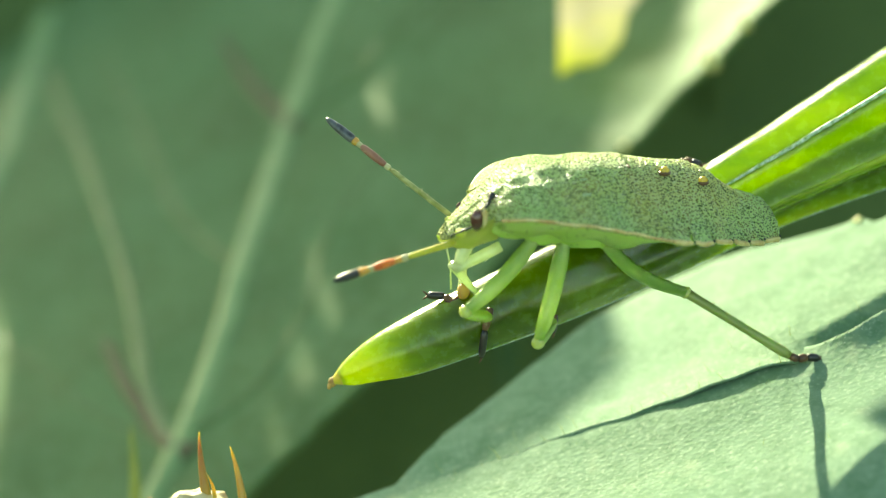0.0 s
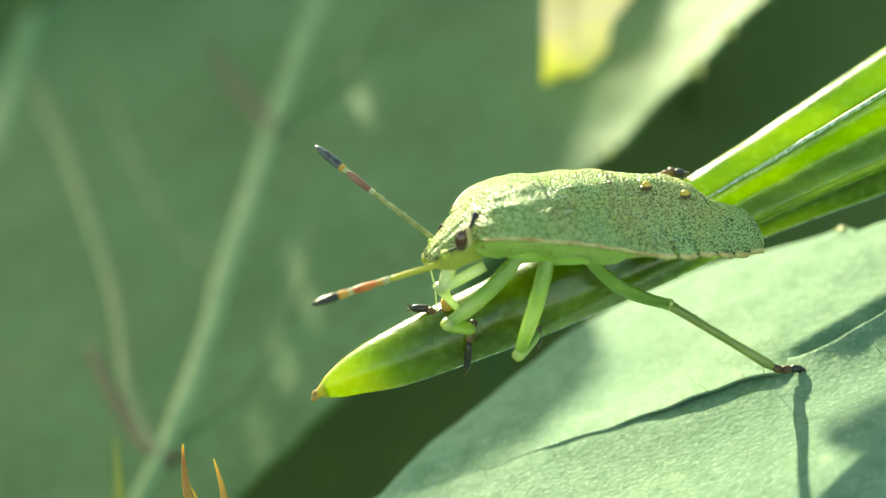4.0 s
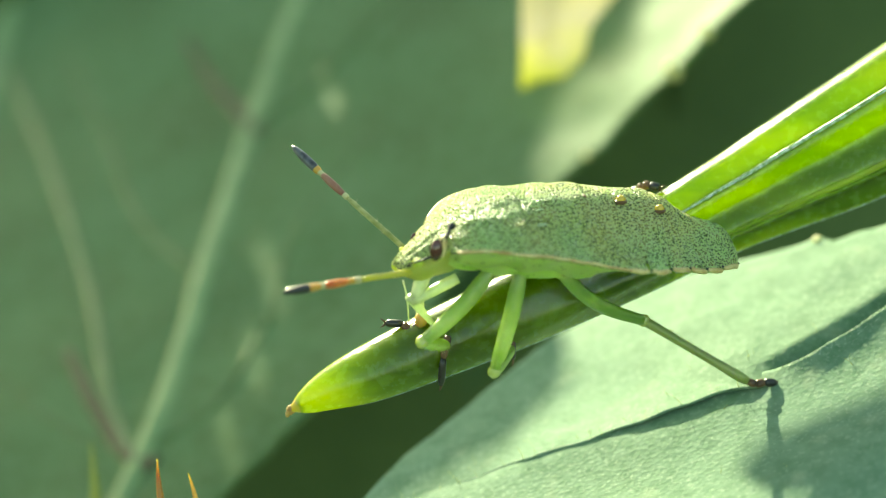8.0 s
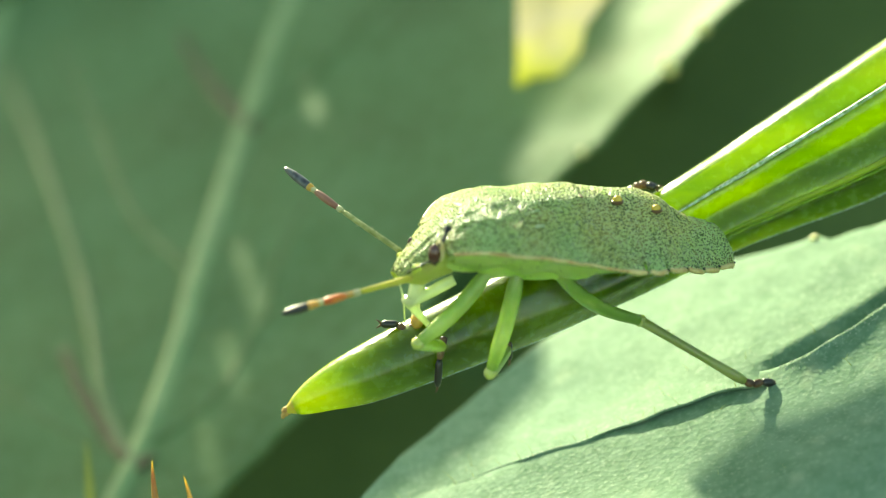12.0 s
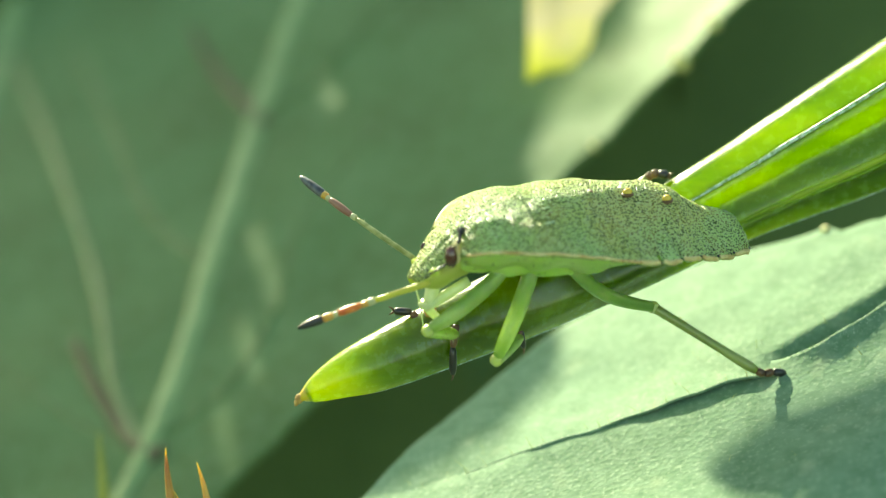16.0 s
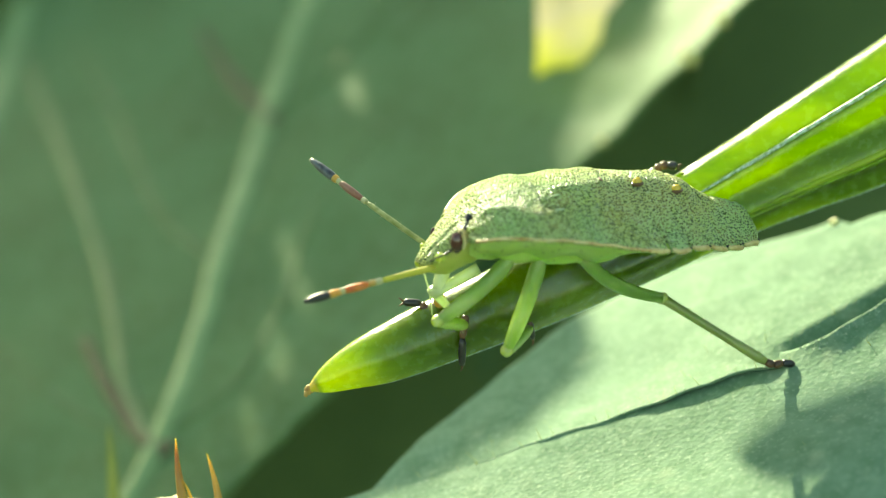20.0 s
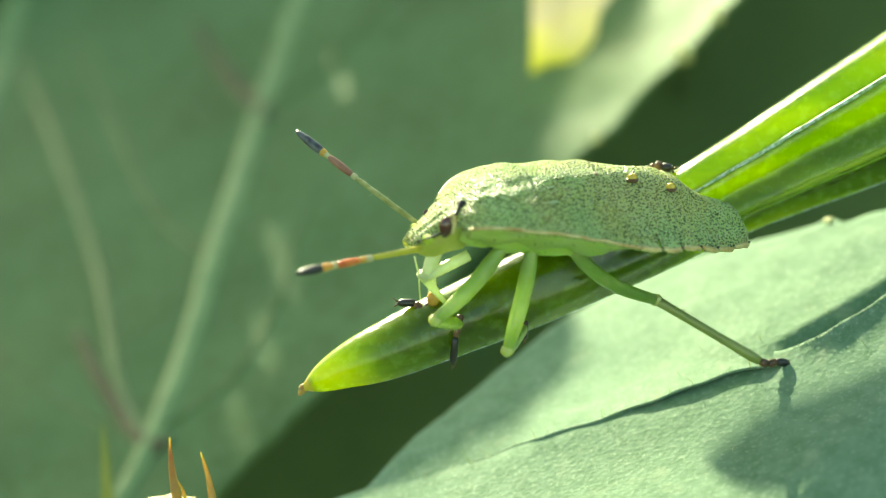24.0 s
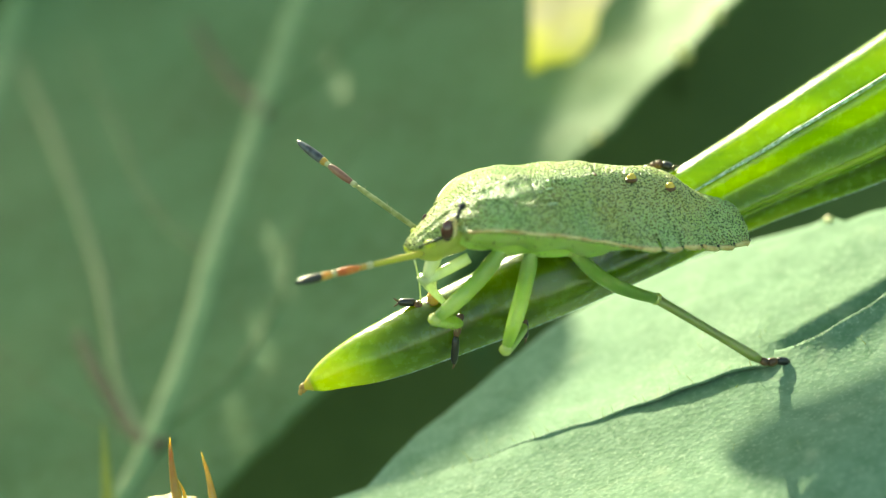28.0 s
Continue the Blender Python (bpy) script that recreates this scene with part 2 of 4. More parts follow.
base(BELLY, mix(BELLY, ramp(BELLY, texture(BELLY, "pits", 4200), [(0.12, (0.8, 0.8, 0.8)), (0.24, (0, 0, 0))]), c, (0.05, 0.12, 0.03)))
bump(BELLY, texture(BELLY, "noise", 3500), 0.00005, 0.6)
soft_inside(BELLY, 0.5, (0.6, 1.0, 0.25), 0.0004)
glow_through(BELLY, (0.72, 0.95, 0.25), 0.42)
CHEEK = material("cheek_skin", (0.42, 0.50, 0.09), 0.35)
base(CHEEK, ramp(CHEEK, texture(CHEEK, "noise", 1500), [(0.3, (0.50, 0.60, 0.09)), (0.7, (0.66, 0.70, 0.18))]))
soft_inside(CHEEK, 0.4, (0.6, 1.0, 0.25), 0.0005)
glow_through(CHEEK, (0.75, 0.85, 0.15), 0.3)
LEG = material("leg_skin", (0.22, 0.42, 0.09), 0.26, 0.6)
base(LEG, ramp(LEG, texture(LEG, "noise", 1600, (0.4, 1, 1)), [(0.32, (0.12, 0.22, 0.04)), (0.52, (0.22, 0.35, 0.08)), (0.7, (0.46, 0.52, 0.2))]))
bump(LEG, texture(LEG, "noise", 4200), 0.00011, 0.7)
soft_inside(LEG, 0.5, (0.7, 1.0, 0.2), 0.0004)
glow_through(LEG, (0.6, 0.8, 0.24), 0.34)
KNEE = material("knee_skin", (0.40, 0.44, 0.14), 0.22, 0.6)
soft_inside(KNEE, 0.7, (0.8, 0.9, 0.2), 0.0006)
for m in (LEG, KNEE):
    m.node_tree.nodes["Principled BSDF"].inputs["Coat Weight"].default_value = 0.4
    m.node_tree.nodes["Principled BSDF"].inputs["Coat Roughness"].default_value = 0.2
SHIN = material("hind_shin", (0.17, 0.25, 0.06), 0.3, 0.6)
base(SHIN, ramp(SHIN, texture(SHIN, "noise", 1600, (0.3, 1, 1)), [(0.3, (0.13, 0.16, 0.035)), (0.7, (0.26, 0.29, 0.09))]))
soft_inside(SHIN, 0.4, (0.6, 1.0, 0.2), 0.0005)
BLACK = material("black_cuticle", (0.012, 0.011, 0.012), 0.25, 0.7)
roughen(BLACK, texture(BLACK, "noise", 4000), 0.15, 0.5)
BROWN = material("brown_cuticle", (0.10, 0.05, 0.025), 0.35)
base(BROWN, ramp(BROWN, texture(BROWN, "noise", 2600), [(0.3, (0.045, 0.02, 0.012)), (0.7, (0.20, 0.10, 0.045))]))
AMBER = material("amber_cuticle", (0.50, 0.30, 0.07), 0.35)
soft_inside(AMBER, 0.4, (1.0, 0.6, 0.15), 0.0004)
ORANGE = material("orange_segment", (0.55, 0.10, 0.02), 0.35)
base(ORANGE, ramp(ORANGE, texture(ORANGE, "noise", 1500, (1, 1, 1)), [(0.3, (0.42, 0.05, 0.015)), (0.7, (0.66, 0.24, 0.04))]))
soft_inside(ORANGE, 0.3, (1.0, 0.4, 0.1), 0.0003)
RUST = material("rust_segment", (0.24, 0.09, 0.06), 0.4)
base(RUST, ramp(RUST, texture(RUST, "noise", 1500), [(0.3, (0.19, 0.05, 0.035)), (0.7, (0.34, 0.18, 0.12))]))
STRAW = material("straw_segment", (0.48, 0.44, 0.06), 0.35)
soft_inside(STRAW, 0.3, (0.9, 0.9, 0.2), 0.0003)
OLIVE = material("olive_segment", (0.30, 0.32, 0.10), 0.4)
base(OLIVE, ramp(OLIVE, texture(OLIVE, "noise", 4000), [(0.35, (0.20, 0.23, 0.06)), (0.7, (0.42, 0.42, 0.18))]))
JOINT = material("pale_joint", (0.46, 0.44, 0.24), 0.4)
BEAD = material("pale_bead", (0.68, 0.72, 0.58), 0.3, 0.6)
TOOTH = material("pale_tooth", (0.72, 0.68, 0.30), 0.4)
SLATE = material("dark_segment", (0.05, 0.055, 0.06), 0.3, 0.7)
base(SLATE, ramp(SLATE, texture(SLATE, "noise", 3500), [(0.35, (0.02, 0.02, 0.024)), (0.7, (0.15, 0.165, 0.18))]))
EYE = material("eye_lens", (0.16, 0.035, 0.025), 0.12, 0.8)
base(EYE, ramp(EYE, texture(EYE, "noise", 900), [(0.35, (0.035, 0.008, 0.007)), (0.7, (0.11, 0.035, 0.025))]))
BEAK = material("beak_skin", (0.50, 0.52, 0.34), 0.2, 0.6)
base(BEAK, ramp(BEAK, texture(BEAK, "noise", 2500), [(0.35, (0.54, 0.58, 0.36)), (0.7, (0.74, 0.74, 0.58))]))
glow_through(BEAK, (0.8, 0.95, 0.5), 0.35)
GLAND = material("gland_spot", (0.62, 0.42, 0.05), 0.25, 0.7)
GLAND_DARK = material("gland_pit", (0.12, 0.06, 0.02), 0.4)
SPINE = material("spine", (0.42, 0.24, 0.04), 0.35)
base(SPINE, ramp(SPINE, texture(SPINE, "noise", 700), [(0.3, (0.25, 0.10, 0.02)), (0.7, (0.50, 0.36, 0.07))]))
soft_inside(SPINE, 0.4, (1.0, 0.7, 0.2), 0.0004)
SPINE_GREEN = material("green_spine", (0.26, 0.30, 0.04), 0.4)
base(SPINE_GREEN, ramp(SPINE_GREEN, texture(SPINE_GREEN, "noise", 700), [(0.3, (0.20, 0.24, 0.03)), (0.7, (0.36, 0.36, 0.06))]))
BUD = material("bud_husk", (0.55, 0.45, 0.24), 0.7)
base(BUD, ramp(BUD, texture(BUD, "noise", 1500), [(0.3, (0.40, 0.28, 0.12)), (0.7, (0.66, 0.58, 0.36))]))
bump(BUD, texture(BUD, "voronoi", 1800), 0.0002, 0.7)
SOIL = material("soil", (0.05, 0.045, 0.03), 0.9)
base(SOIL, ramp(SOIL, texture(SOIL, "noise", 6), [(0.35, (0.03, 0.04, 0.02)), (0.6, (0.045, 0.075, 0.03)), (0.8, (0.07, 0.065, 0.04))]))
bump(SOIL, texture(SOIL, "noise", 60), 0.02, 0.8)


# ---- helpers ----
def part(name, bm, mat, parent=None, label="", smooth=True):
    """Links a bmesh, in millimetres, as one mesh object under a thing or a part."""
    bmesh.ops.recalc_face_normals(bm, faces=bm.faces[:])
    bmesh.ops.scale(bm, vec=(MM, MM, MM), verts=bm.verts[:])
    me = bpy.data.meshes.new(name)
    bm.to_mesh(me)
    bm.free()
    for p in me.polygons:
        p.use_smooth = smooth
    me.materials.append(mat)
    ob = new(name, me)
    if parent:
        ob.parent = parent
    if label:
        ob["label"] = label
    return ob


def thing(name, label, category, m, group="", kind=""):
    return tagged(place(new(name), m), label, category, group, kind)


def place(ob, m):
    """Sets a top-level thing by its pose in the millimetre space."""
    ob.matrix_basis = ROOT @ Matrix.Translation(m.translation * MM) @ m.to_3x3().to_4x4()
    return ob


def axes(origin, ex, ey):
    """The pose with its x axis along ex and its y axis as near to ey as may be."""
    x = Vector(ex).normalized()
    z = x.cross(Vector(ey)).normalized()
    y = z.cross(x)
    m = Matrix((x, y, z)).transposed().to_4x4()
    m.translation = Vector(origin)
    return m


def curve(*pts):
    """A smooth function through (x, value) pairs."""
    xs, ys = [p[0] for p in pts], [p[1] for p in pts]
    ds = [0.0] * len(xs)
    for i in range(1, len(xs) - 1):
        a = (ys[i] - ys[i - 1]) / (xs[i] - xs[i - 1])
        b = (ys[i + 1] - ys[i]) / (xs[i + 1] - xs[i])
        ds[i] = 0.0 if a * b <= 0 else 2 * a * b / (a + b)
    ds[0] = (ys[1] - ys[0]) / (xs[1] - xs[0])
    ds[-1] = (ys[-1] - ys[-2]) / (xs[-1] - xs[-2])

    def f(x):
        if x <= xs[0]:
            return ys[0] + ds[0] * (x - xs[0]) * 0
        if x >= xs[-1]:
            return ys[-1]
        i = max(k for k in range(len(xs) - 1) if xs[k] <= x)
        w = xs[i + 1] - xs[i]
        t = (x - xs[i]) / w
        return ((2 * t ** 3 - 3 * t ** 2 + 1) * ys[i] + (t ** 3 - 2 * t ** 2 + t) * w * ds[i]
                + (3 * t ** 2 - 2 * t ** 3) * ys[i + 1] + (t ** 3 - t ** 2) * w * ds[i + 1])
    return f


def spline(pts, steps):
    """Points along a smooth line through pts (any number of values each)."""
    fs = [curve(*[(i, p[k]) for i, p in enumerate(pts)]) for k in range(len(pts[0]))]
    n = (len(pts) - 1) * steps
    return [tuple(f(i / steps) for f in fs) for i in range(n + 1)]


def tube(bm, line, sides=10, shape=None, close=True):
    """A tube along rows of (x, y, z, radius). shape(angle, k): factor on the radius; 0 faces the lens, 90 up."""
    rings = []
    pts = [Vector(p[:3]) for p in line]
    up = Vector((0, 0, 1)) if abs((pts[-1] - pts[0]).normalized().z) < 0.9 else Vector((0, -1, 0))
    for i, p in enumerate(pts):
        d = (pts[min(i + 1, len(pts) - 1)] - pts[max(i - 1, 0)]).normalized()
        side = d.cross(up).normalized()
        top = side.cross(d)
        ring = []
        for k in range(sides):
            a = 2 * math.pi * k / sides
            r = line[i][3] * (shape(math.degrees(a), i / (len(pts) - 1)) if shape else 1.0)
            ring.append(bm.verts.new(p + side * (math.cos(a) * r) + top * (math.sin(a) * r)))
        rings.append(ring)
    for a, b in zip(rings, rings[1:]):
        for k in range(sides):
            bm.faces.new((a[k], a[(k + 1) % sides], b[(k + 1) % sides], b[k]))
    if close:
        bm.faces.new(rings[0])
        bm.faces.new(rings[-1])
    return bm


def rod(line, sides=10):
    return tube(bmesh.new(), line, sides)


def blob(radii, centre=(0, 0, 0), rough=0.0, seg=20, rings=14, seed=0.0):
    bm = bmesh.new()
    bmesh.ops.create_uvsphere(bm, u_segments=seg, v_segments=rings, radius=1)
    for v in bm.verts:
        k = 1 + rough * noise.noise(v.co * 3 + Vector((seed, 0, 0)))
        v.co = Vector((v.co.x * radii[0], v.co.y * radii[1], v.co.z * radii[2])) * k + Vector(centre)
    return bm


def sheet(fn, us, vs, thick):
    """A curved plate: fn(u, v) gives its upper side, thick its depth downwards."""
    bm = bmesh.new()
    top = [[Vector(fn(u, v)) for v in vs] for u in us]
    nu, nv = len(us), len(vs)
    a = [[bm.verts.new(p) for p in row] for row in top]
    b = []
    for i in range(nu):
        row = []
        for j in range(nv):
            e = top[min(i + 1, nu - 1)][j] - top[max(i - 1, 0)][j]
            f = top[i][min(j + 1, nv - 1)] - top[i][max(j - 1, 0)]
            n = e.cross(f)
            n = n.normalized() if n.length > 1e-9 else Vector((0, 0, 1))
            n = -n if n.z < 0 else n
            row.append(bm.verts.new(top[i][j] - n * thick))
        b.append(row)
    for i in range(nu - 1):
        for j in range(nv - 1):
            bm.faces.new((a[i][j], a[i + 1][j], a[i + 1][j + 1], a[i][j + 1]))
            bm.faces.new((b[i][j], b[i][j + 1], b[i + 1][j + 1], b[i + 1][j]))
    for i in range(nu - 1):
        bm.faces.new((a[i][0], b[i][0], b[i + 1][0], a[i + 1][0]))
        bm.faces.new((a[i][-1], a[i + 1][-1], b[i + 1][-1], b[i][-1]))
    for j in range(nv - 1):
        bm.faces.new((a[0][j], a[0][j + 1], b[0][j + 1], b[0][j]))
        bm.faces.new((a[-1][j], b[-1][j], b[-1][j + 1], a[-1][j + 1]))
    return bm


def steps(a, b, n):
    return [a + (b - a) * i / n for i in range(n + 1)]


def wob(x, y, size, seed=0.0):
    return noise.noise(Vector((x / size, y / size, seed)))


# ---- ground and distance ----
bm = bmesh.new()
bmesh.ops.create_grid(bm, x_segments=60, y_segments=60, size=1)
for v in bm.verts:
    r = max(abs(v.co.x), abs(v.co.y))
    k = 400000.0 * r ** 4 + 600 * r
    x, y = v.co.x / max(r, 1e-6) * k, v.co.y / max(r, 1e-6) * k
    v.co = Vector((x, y, 6 * wob(x, y, 70.0)))
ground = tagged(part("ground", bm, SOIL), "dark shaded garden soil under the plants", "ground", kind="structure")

# ---- the large dull leaf behind ----
LM = axes((-7.721, 15.127, -9.619), (0.7007, 0.33, 0.6326), (-0.5902, 0.7663, 0.2539))
LUS, LVS = steps(-34, 50, 150), steps(0, 1, 60)


def curl(u):
    t = min(max((u - 16.6) / 10.3, 0), 1)
    return t * t * (3 - 2 * t)


def dull_leaf(u, w):
    v0 = -0.9 * curl(u) + 0.35 * wob(u, 0, 4.0, 2.0) + 0.22 * abs(math.sin(u * 0.9 + 0.6 * math.sin(u * 0.37)))
    v = v0 + (52.0 - 14.0 * curl(u)) * w ** 1.5
    near = max(0.0, 1 - v / 7.0)
    z = 0.45 * wob(u, v, 9.0, 5.0) + 0.09 * wob(u, v, 2.4, 7.0) + curl(u) * 0.9 * near * near
    return u, v, z


big_leaf = place(tagged(new("leaf"), "broad dull green leaf with pale raised veins, mostly in shade", "leaf"), LM)
big_leaf.scale = (1.12, 1.12, 1.12)
part("blade", sheet(dull_leaf, LUS, LVS, 0.25), LEAF_FAR, big_leaf)


def on_dull(u, v, lift):
    w = (max(v + 0.5 * curl(u), 0) / (52.0 - 14.0 * curl(u))) ** (1 / 1.5)
    return u, v, dull_leaf(u, w)[2] + lift


def vein(pts, r0, r1, mat=VEIN, name="vein", label="", n=8):
    row = spline(pts, n)
    k = len(row) - 1
    line = [(*on_dull(u, v, -0.68 * (r0 + (r1 - r0) * i / k)), r0 + (r1 - r0) * i / k) for i, (u, v) in enumerate(row)]
    return part(name, rod(line, 8), mat, big_leaf, label)


vein([(-2.34, 3.48), (0.96, 5.40), (7.69, 11.21), (13.66, 16.67), (18.37, 20.50), (23.45, 24.32), (30.00, 28.95)], 0.71, 0.74)
vein([(0.06, 5.31), (1.43, 9.10), (3.75, 13.80), (6.19, 19.48), (9.24, 27.53), (13.45, 39.78), (18.13, 53.27)], 0.45, 0.33, VEIN_MID)
vein([(15.25, 17.92), (19.02, 16.97), (23.88, 17.69), (28.03, 18.66)], 0.41, 0.33, VEIN_SMALL)
vein([(0.78, 5.13), (3.34, 4.36), (7.13, 6.01), (11.35, 9.19), (16.98, 11.02)], 0.29, 0.2, VEIN_SMALL)
vein([(7.75, 11.06), (10.86, 10.42), (14.08, 10.66)], 0.13, 0.06, VEIN_SMALL)
vein([(7.75, 11.06), (8.43, 16.70), (11.42, 24.90), (15.18, 35.60)], 0.24, 0.17, VEIN_SMALL)
vein([(0.06, 5.31), (-0.53, 11.16), (-0.21, 19.54)], 0.18, 0.075, VEIN_SMALL)
vein([(18.17, 46.65), (12.55, 39.54), (6.69, 32.23), (2.16, 27.56)], 0.98, 0.72, label="broad pale main vein")
vein([(18.33, 28.04), (16.65, 23.27), (15.30, 17.89)], 0.26, 0.48, NODE, "vein_joint", "reddish brown branch of a vein")
vein([(15.56, 18.81), (15.30, 17.89), (15.05, 17.18)], 0.56, 0.61, NODE, "vein_joint", "reddish brown vein fork")
vein([(2.10, 13.56), (0.91, 9.51), (0.15, 5.45), (0.36, 4.09)], 0.3, 0.62, NODE, "vein_joint", "reddish brown branch of a vein")
for u, r in ((24.08, 0.32), (26.13, 0.24), (19.59, 0.15)):
    p = dull_leaf(u, 0.0)
    part("margin_tooth", blob((r, r, r * 1.2), (p[0], p[1] - 0.5 * r, p[2] + 0.5 * r), 0.15), TOOTH, big_leaf, "pale swollen leaf tooth")

# ---- withered yellow leaf tip hanging before it ----
YM = axes((6.55, 24.2, 9.43), (1, -0.65, 0), (0, 0.1, 1))


yellow_low = curve((-1.6, -2.35), (-1.35, -2.3), (-0.9, -2.0), (0.1, -1.9), (0.7, -1.45), (1.2, -0.7), (1.4, 0.3), (1.9, 1.1), (2.6, 2.0), (3.3, 3.0))


def yellow_leaf(u, w):
    low = yellow_low(u) + 0.05 * wob(u, 0, 0.5, 4.0)
    v = low + w * (3.4 - low)
    return u - 0.03 * v + 0.06 * wob(v, 0, 1.2, 2.0), 0.8 * v, 0.18 * wob(u, v, 2.6, 3.0) + 0.04 * wob(u, v, 0.8, 3.0) + 0.02 * v * v


def on_yellow(u, v):
    return u - 0.03 * v, 0.8 * v, yellow_leaf(u, (v - yellow_low(u)) / (3.4 - yellow_low(u)))[2] + 0.01


yl = place(tagged(new("withered_leaf"), "withered cream and yellow leaf tip hanging in sunlight", "leaf"), YM)
yl.scale = (1.12, 1.12, 1.12)
part("blade", sheet(yellow_leaf, steps(-1.6, 3.3, 50), steps(0, 1, 44), 0.12), YELLOW, yl)
part("vein", rod([(*on_yellow(-0.6 + 0.1 * i, -1.2 + 0.8 * i), 0.03 + 0.006 * i) for i in range(6)], 8), YELLOW, yl)
for i in range(3):
    for side in (-1, 1):
        part("vein", rod([(*on_yellow(-0.45 + 0.12 * i + side * 0.3 * k, -0.2 + 1.2 * i + 0.3 * k), 0.035 - 0.005 * k) for k in range(5)], 6), YELLOW, yl)

# ---- pale sunlit leaf under the insect ----
AM = axes((10.974, 1, -3.545), (0.921, -0.195, 0.336), (0.05, 0.917, 0.397))
a_back = curve((-13.65, 0.62), (-11.50, 3.34), (-8.40, 6.45), (-5.52, 8.29), (-1.47, 9.46), (1.02, 8.88), (3.52, 8.30), (6.99, 7.72))


def pale_rim(u):
    return 0.25 * wob(u, 0, 3.0, 1.0) + 0.10 * abs(math.sin(u * 1.7))


def pale_leaf(u, w):
    lo, hi = pale_rim(u), a_back(u) + 0.07 * abs(math.sin(u * 2.3)) + 0.16 * wob(u, 3, 1.2, 4.0) - 0.55 * min(max((u - 3.6) / 0.25, 0), 1) * max(0.0, 1 - (u - 3.6) / 6)
    v = lo + (hi - lo) * w
    fold = math.exp(-max(v - lo, 0) / 0.9)
    right = min(max((u + 0.3) / 2.6, 0), 1)
    z = 0.25 * wob(u, v, 5.0, 1.0) + 0.06 * wob(u, v, 1.6, 2.0) + 0.015 * wob(u, v, 0.6, 2.0)
    right = right * right * (3 - 2 * right)
    z += fold * ((0.03 * math.exp(-((u + 3.6) / 3.6) ** 2)) * (1 - right))
    k = min(max((v - 0.5 - 0.42 * max(u - 0.4, 0)) / 0.9, 0), 1)
    z -= 0.6 * right * (1 - k * k * (3 - 2 * k))
    return u, v, z


leaf_a = place(tagged(new("leaf"), "pale green sunlit leaf with a hairy margin", "leaf"), AM)
part("blade", sheet(pale_leaf, steps(-30, 22, 150), [(i / 44) ** 1.5 for i in range(45)], 0.08), LEAF_LIT, leaf_a)

BM = axes((11.026, 1.3, -3.741), (0.931, -0.149, 0.334), (-0.03, 0.90, 0.436))


def near_leaf(u, w):
    hi = 0.9 + 0.15 * wob(u, 0, 2.0, 9.0)
    right = min(max((u - 0.4) / 1.8, 0), 1)
    hi = hi * (1 - right) + right * (-0.35 + 0.42 * max(u - 0.4, 0) - 0.08 * abs(math.sin(u * 2.1)) + 0.12 * wob(u, 0, 3.0))
    v = hi - 26.0 * w ** 1.4
    lift = right * 0.35 * math.exp(-(hi - v) / 0.8)
    z = 0.35 * wob(u, v, 6.0, 11.0) + 0.03 * wob(u, v, 1.8, 12.0) + 0.006 * wob(u, v, 0.6, 12.0) + lift
    return u, v, z + 0.13 + (1 - right) * (0.02 - 0.15 * max(v, 0))


leaf_b = place(tagged(new("leaf"), "pale green sunlit leaf lobe below the hairy margin", "leaf"), BM)
part("blade", sheet(near_leaf, steps(-30, 24, 150), [i / 50 for i in range(51)], 0.16), LEAF_LIT, leaf_b)


def hair_mesh(length, r, lean):
    bm = rod([(lean * length * (k / 4) ** 2, 0, length * k / 4, r * (1 - 0.92 * k / 4)) for k in range(5)], 6)
    return bm


hairs = random.Random(4)
shapes = []
for i in range(4):
    ob = part("hair", hair_mesh(0.5 + 0.14 * i, 0.015 + 0.0015 * i, 0.3 - 0.2 * i), HAIR, leaf_a)
    shapes.append(ob.data)
    ob.location = Vector(pale_leaf(-3 - 2.3 * i, 0.0)) * MM
    ob.scale = (0.7, 0.7, 0.7)


def hair(parent, p, tilt, k, size=1.0):
    ob = new("hair", shapes[k])
    ob.parent = parent
    ob.matrix_basis = Matrix.Translation(Vector(p) * MM) @ pose(0, 0, 0, tilt[0], tilt[1], 0) @ Matrix.Diagonal((size, size, size, 1))


u = -16.5
while u < 8:
    hair(leaf_a, pale_leaf(u, 0.0), (hairs.uniform(-35, 5), hairs.uniform(-25, 25)), hairs.randrange(4), hairs.uniform(0.35, 0.75))
    u += hairs.uniform(0.4, 1.3)
for i in range(9):
    hair(leaf_b, near_leaf(hairs.uniform(-16, 6), hairs.uniform(0.06, 0.35)), (hairs.uniform(-30, 30), hairs.uniform(-30, 30)), hairs.randrange(4), hairs.uniform(0.3, 0.6))
for i in range(20):
    hair(leaf_a, pale_leaf(hairs.uniform(-12, 6), hairs.uniform(0.02, 0.25)), (hairs.uniform(-30, 30), hairs.uniform(-30, 30)), hairs.randrange(4), hairs.uniform(0.3, 0.6))


def beads(parent, fn, u0, u1, count, wide, seed, label):
    """Tiny pale grains along a leaf's margin, in one mesh."""
    rng = random.Random(seed)
    bm = bmesh.new()
    for i in range(count):
        u = rng.uniform(u0, u1)
        p = Vector(fn(u, wide * rng.random() ** 2))
        r = rng.uniform(0.008, 0.02)
        bmesh.ops.create_icosphere(bm, subdivisions=1, radius=r, matrix=Matrix.Translation(p + Vector((0, 0, 0.3 * r))))
    ob = part("margin_grains", bm, BEAD, parent, label)
    ob["kind"] = "stuff"


beads(leaf_a, pale_leaf, -15.5, 2.5, 330, 0.012, 11, "pale grains along the leaf margin")
beads(leaf_b, near_leaf, 1.2, 8.0, 260, 0.05, 12, "pale grains along the leaf margin")
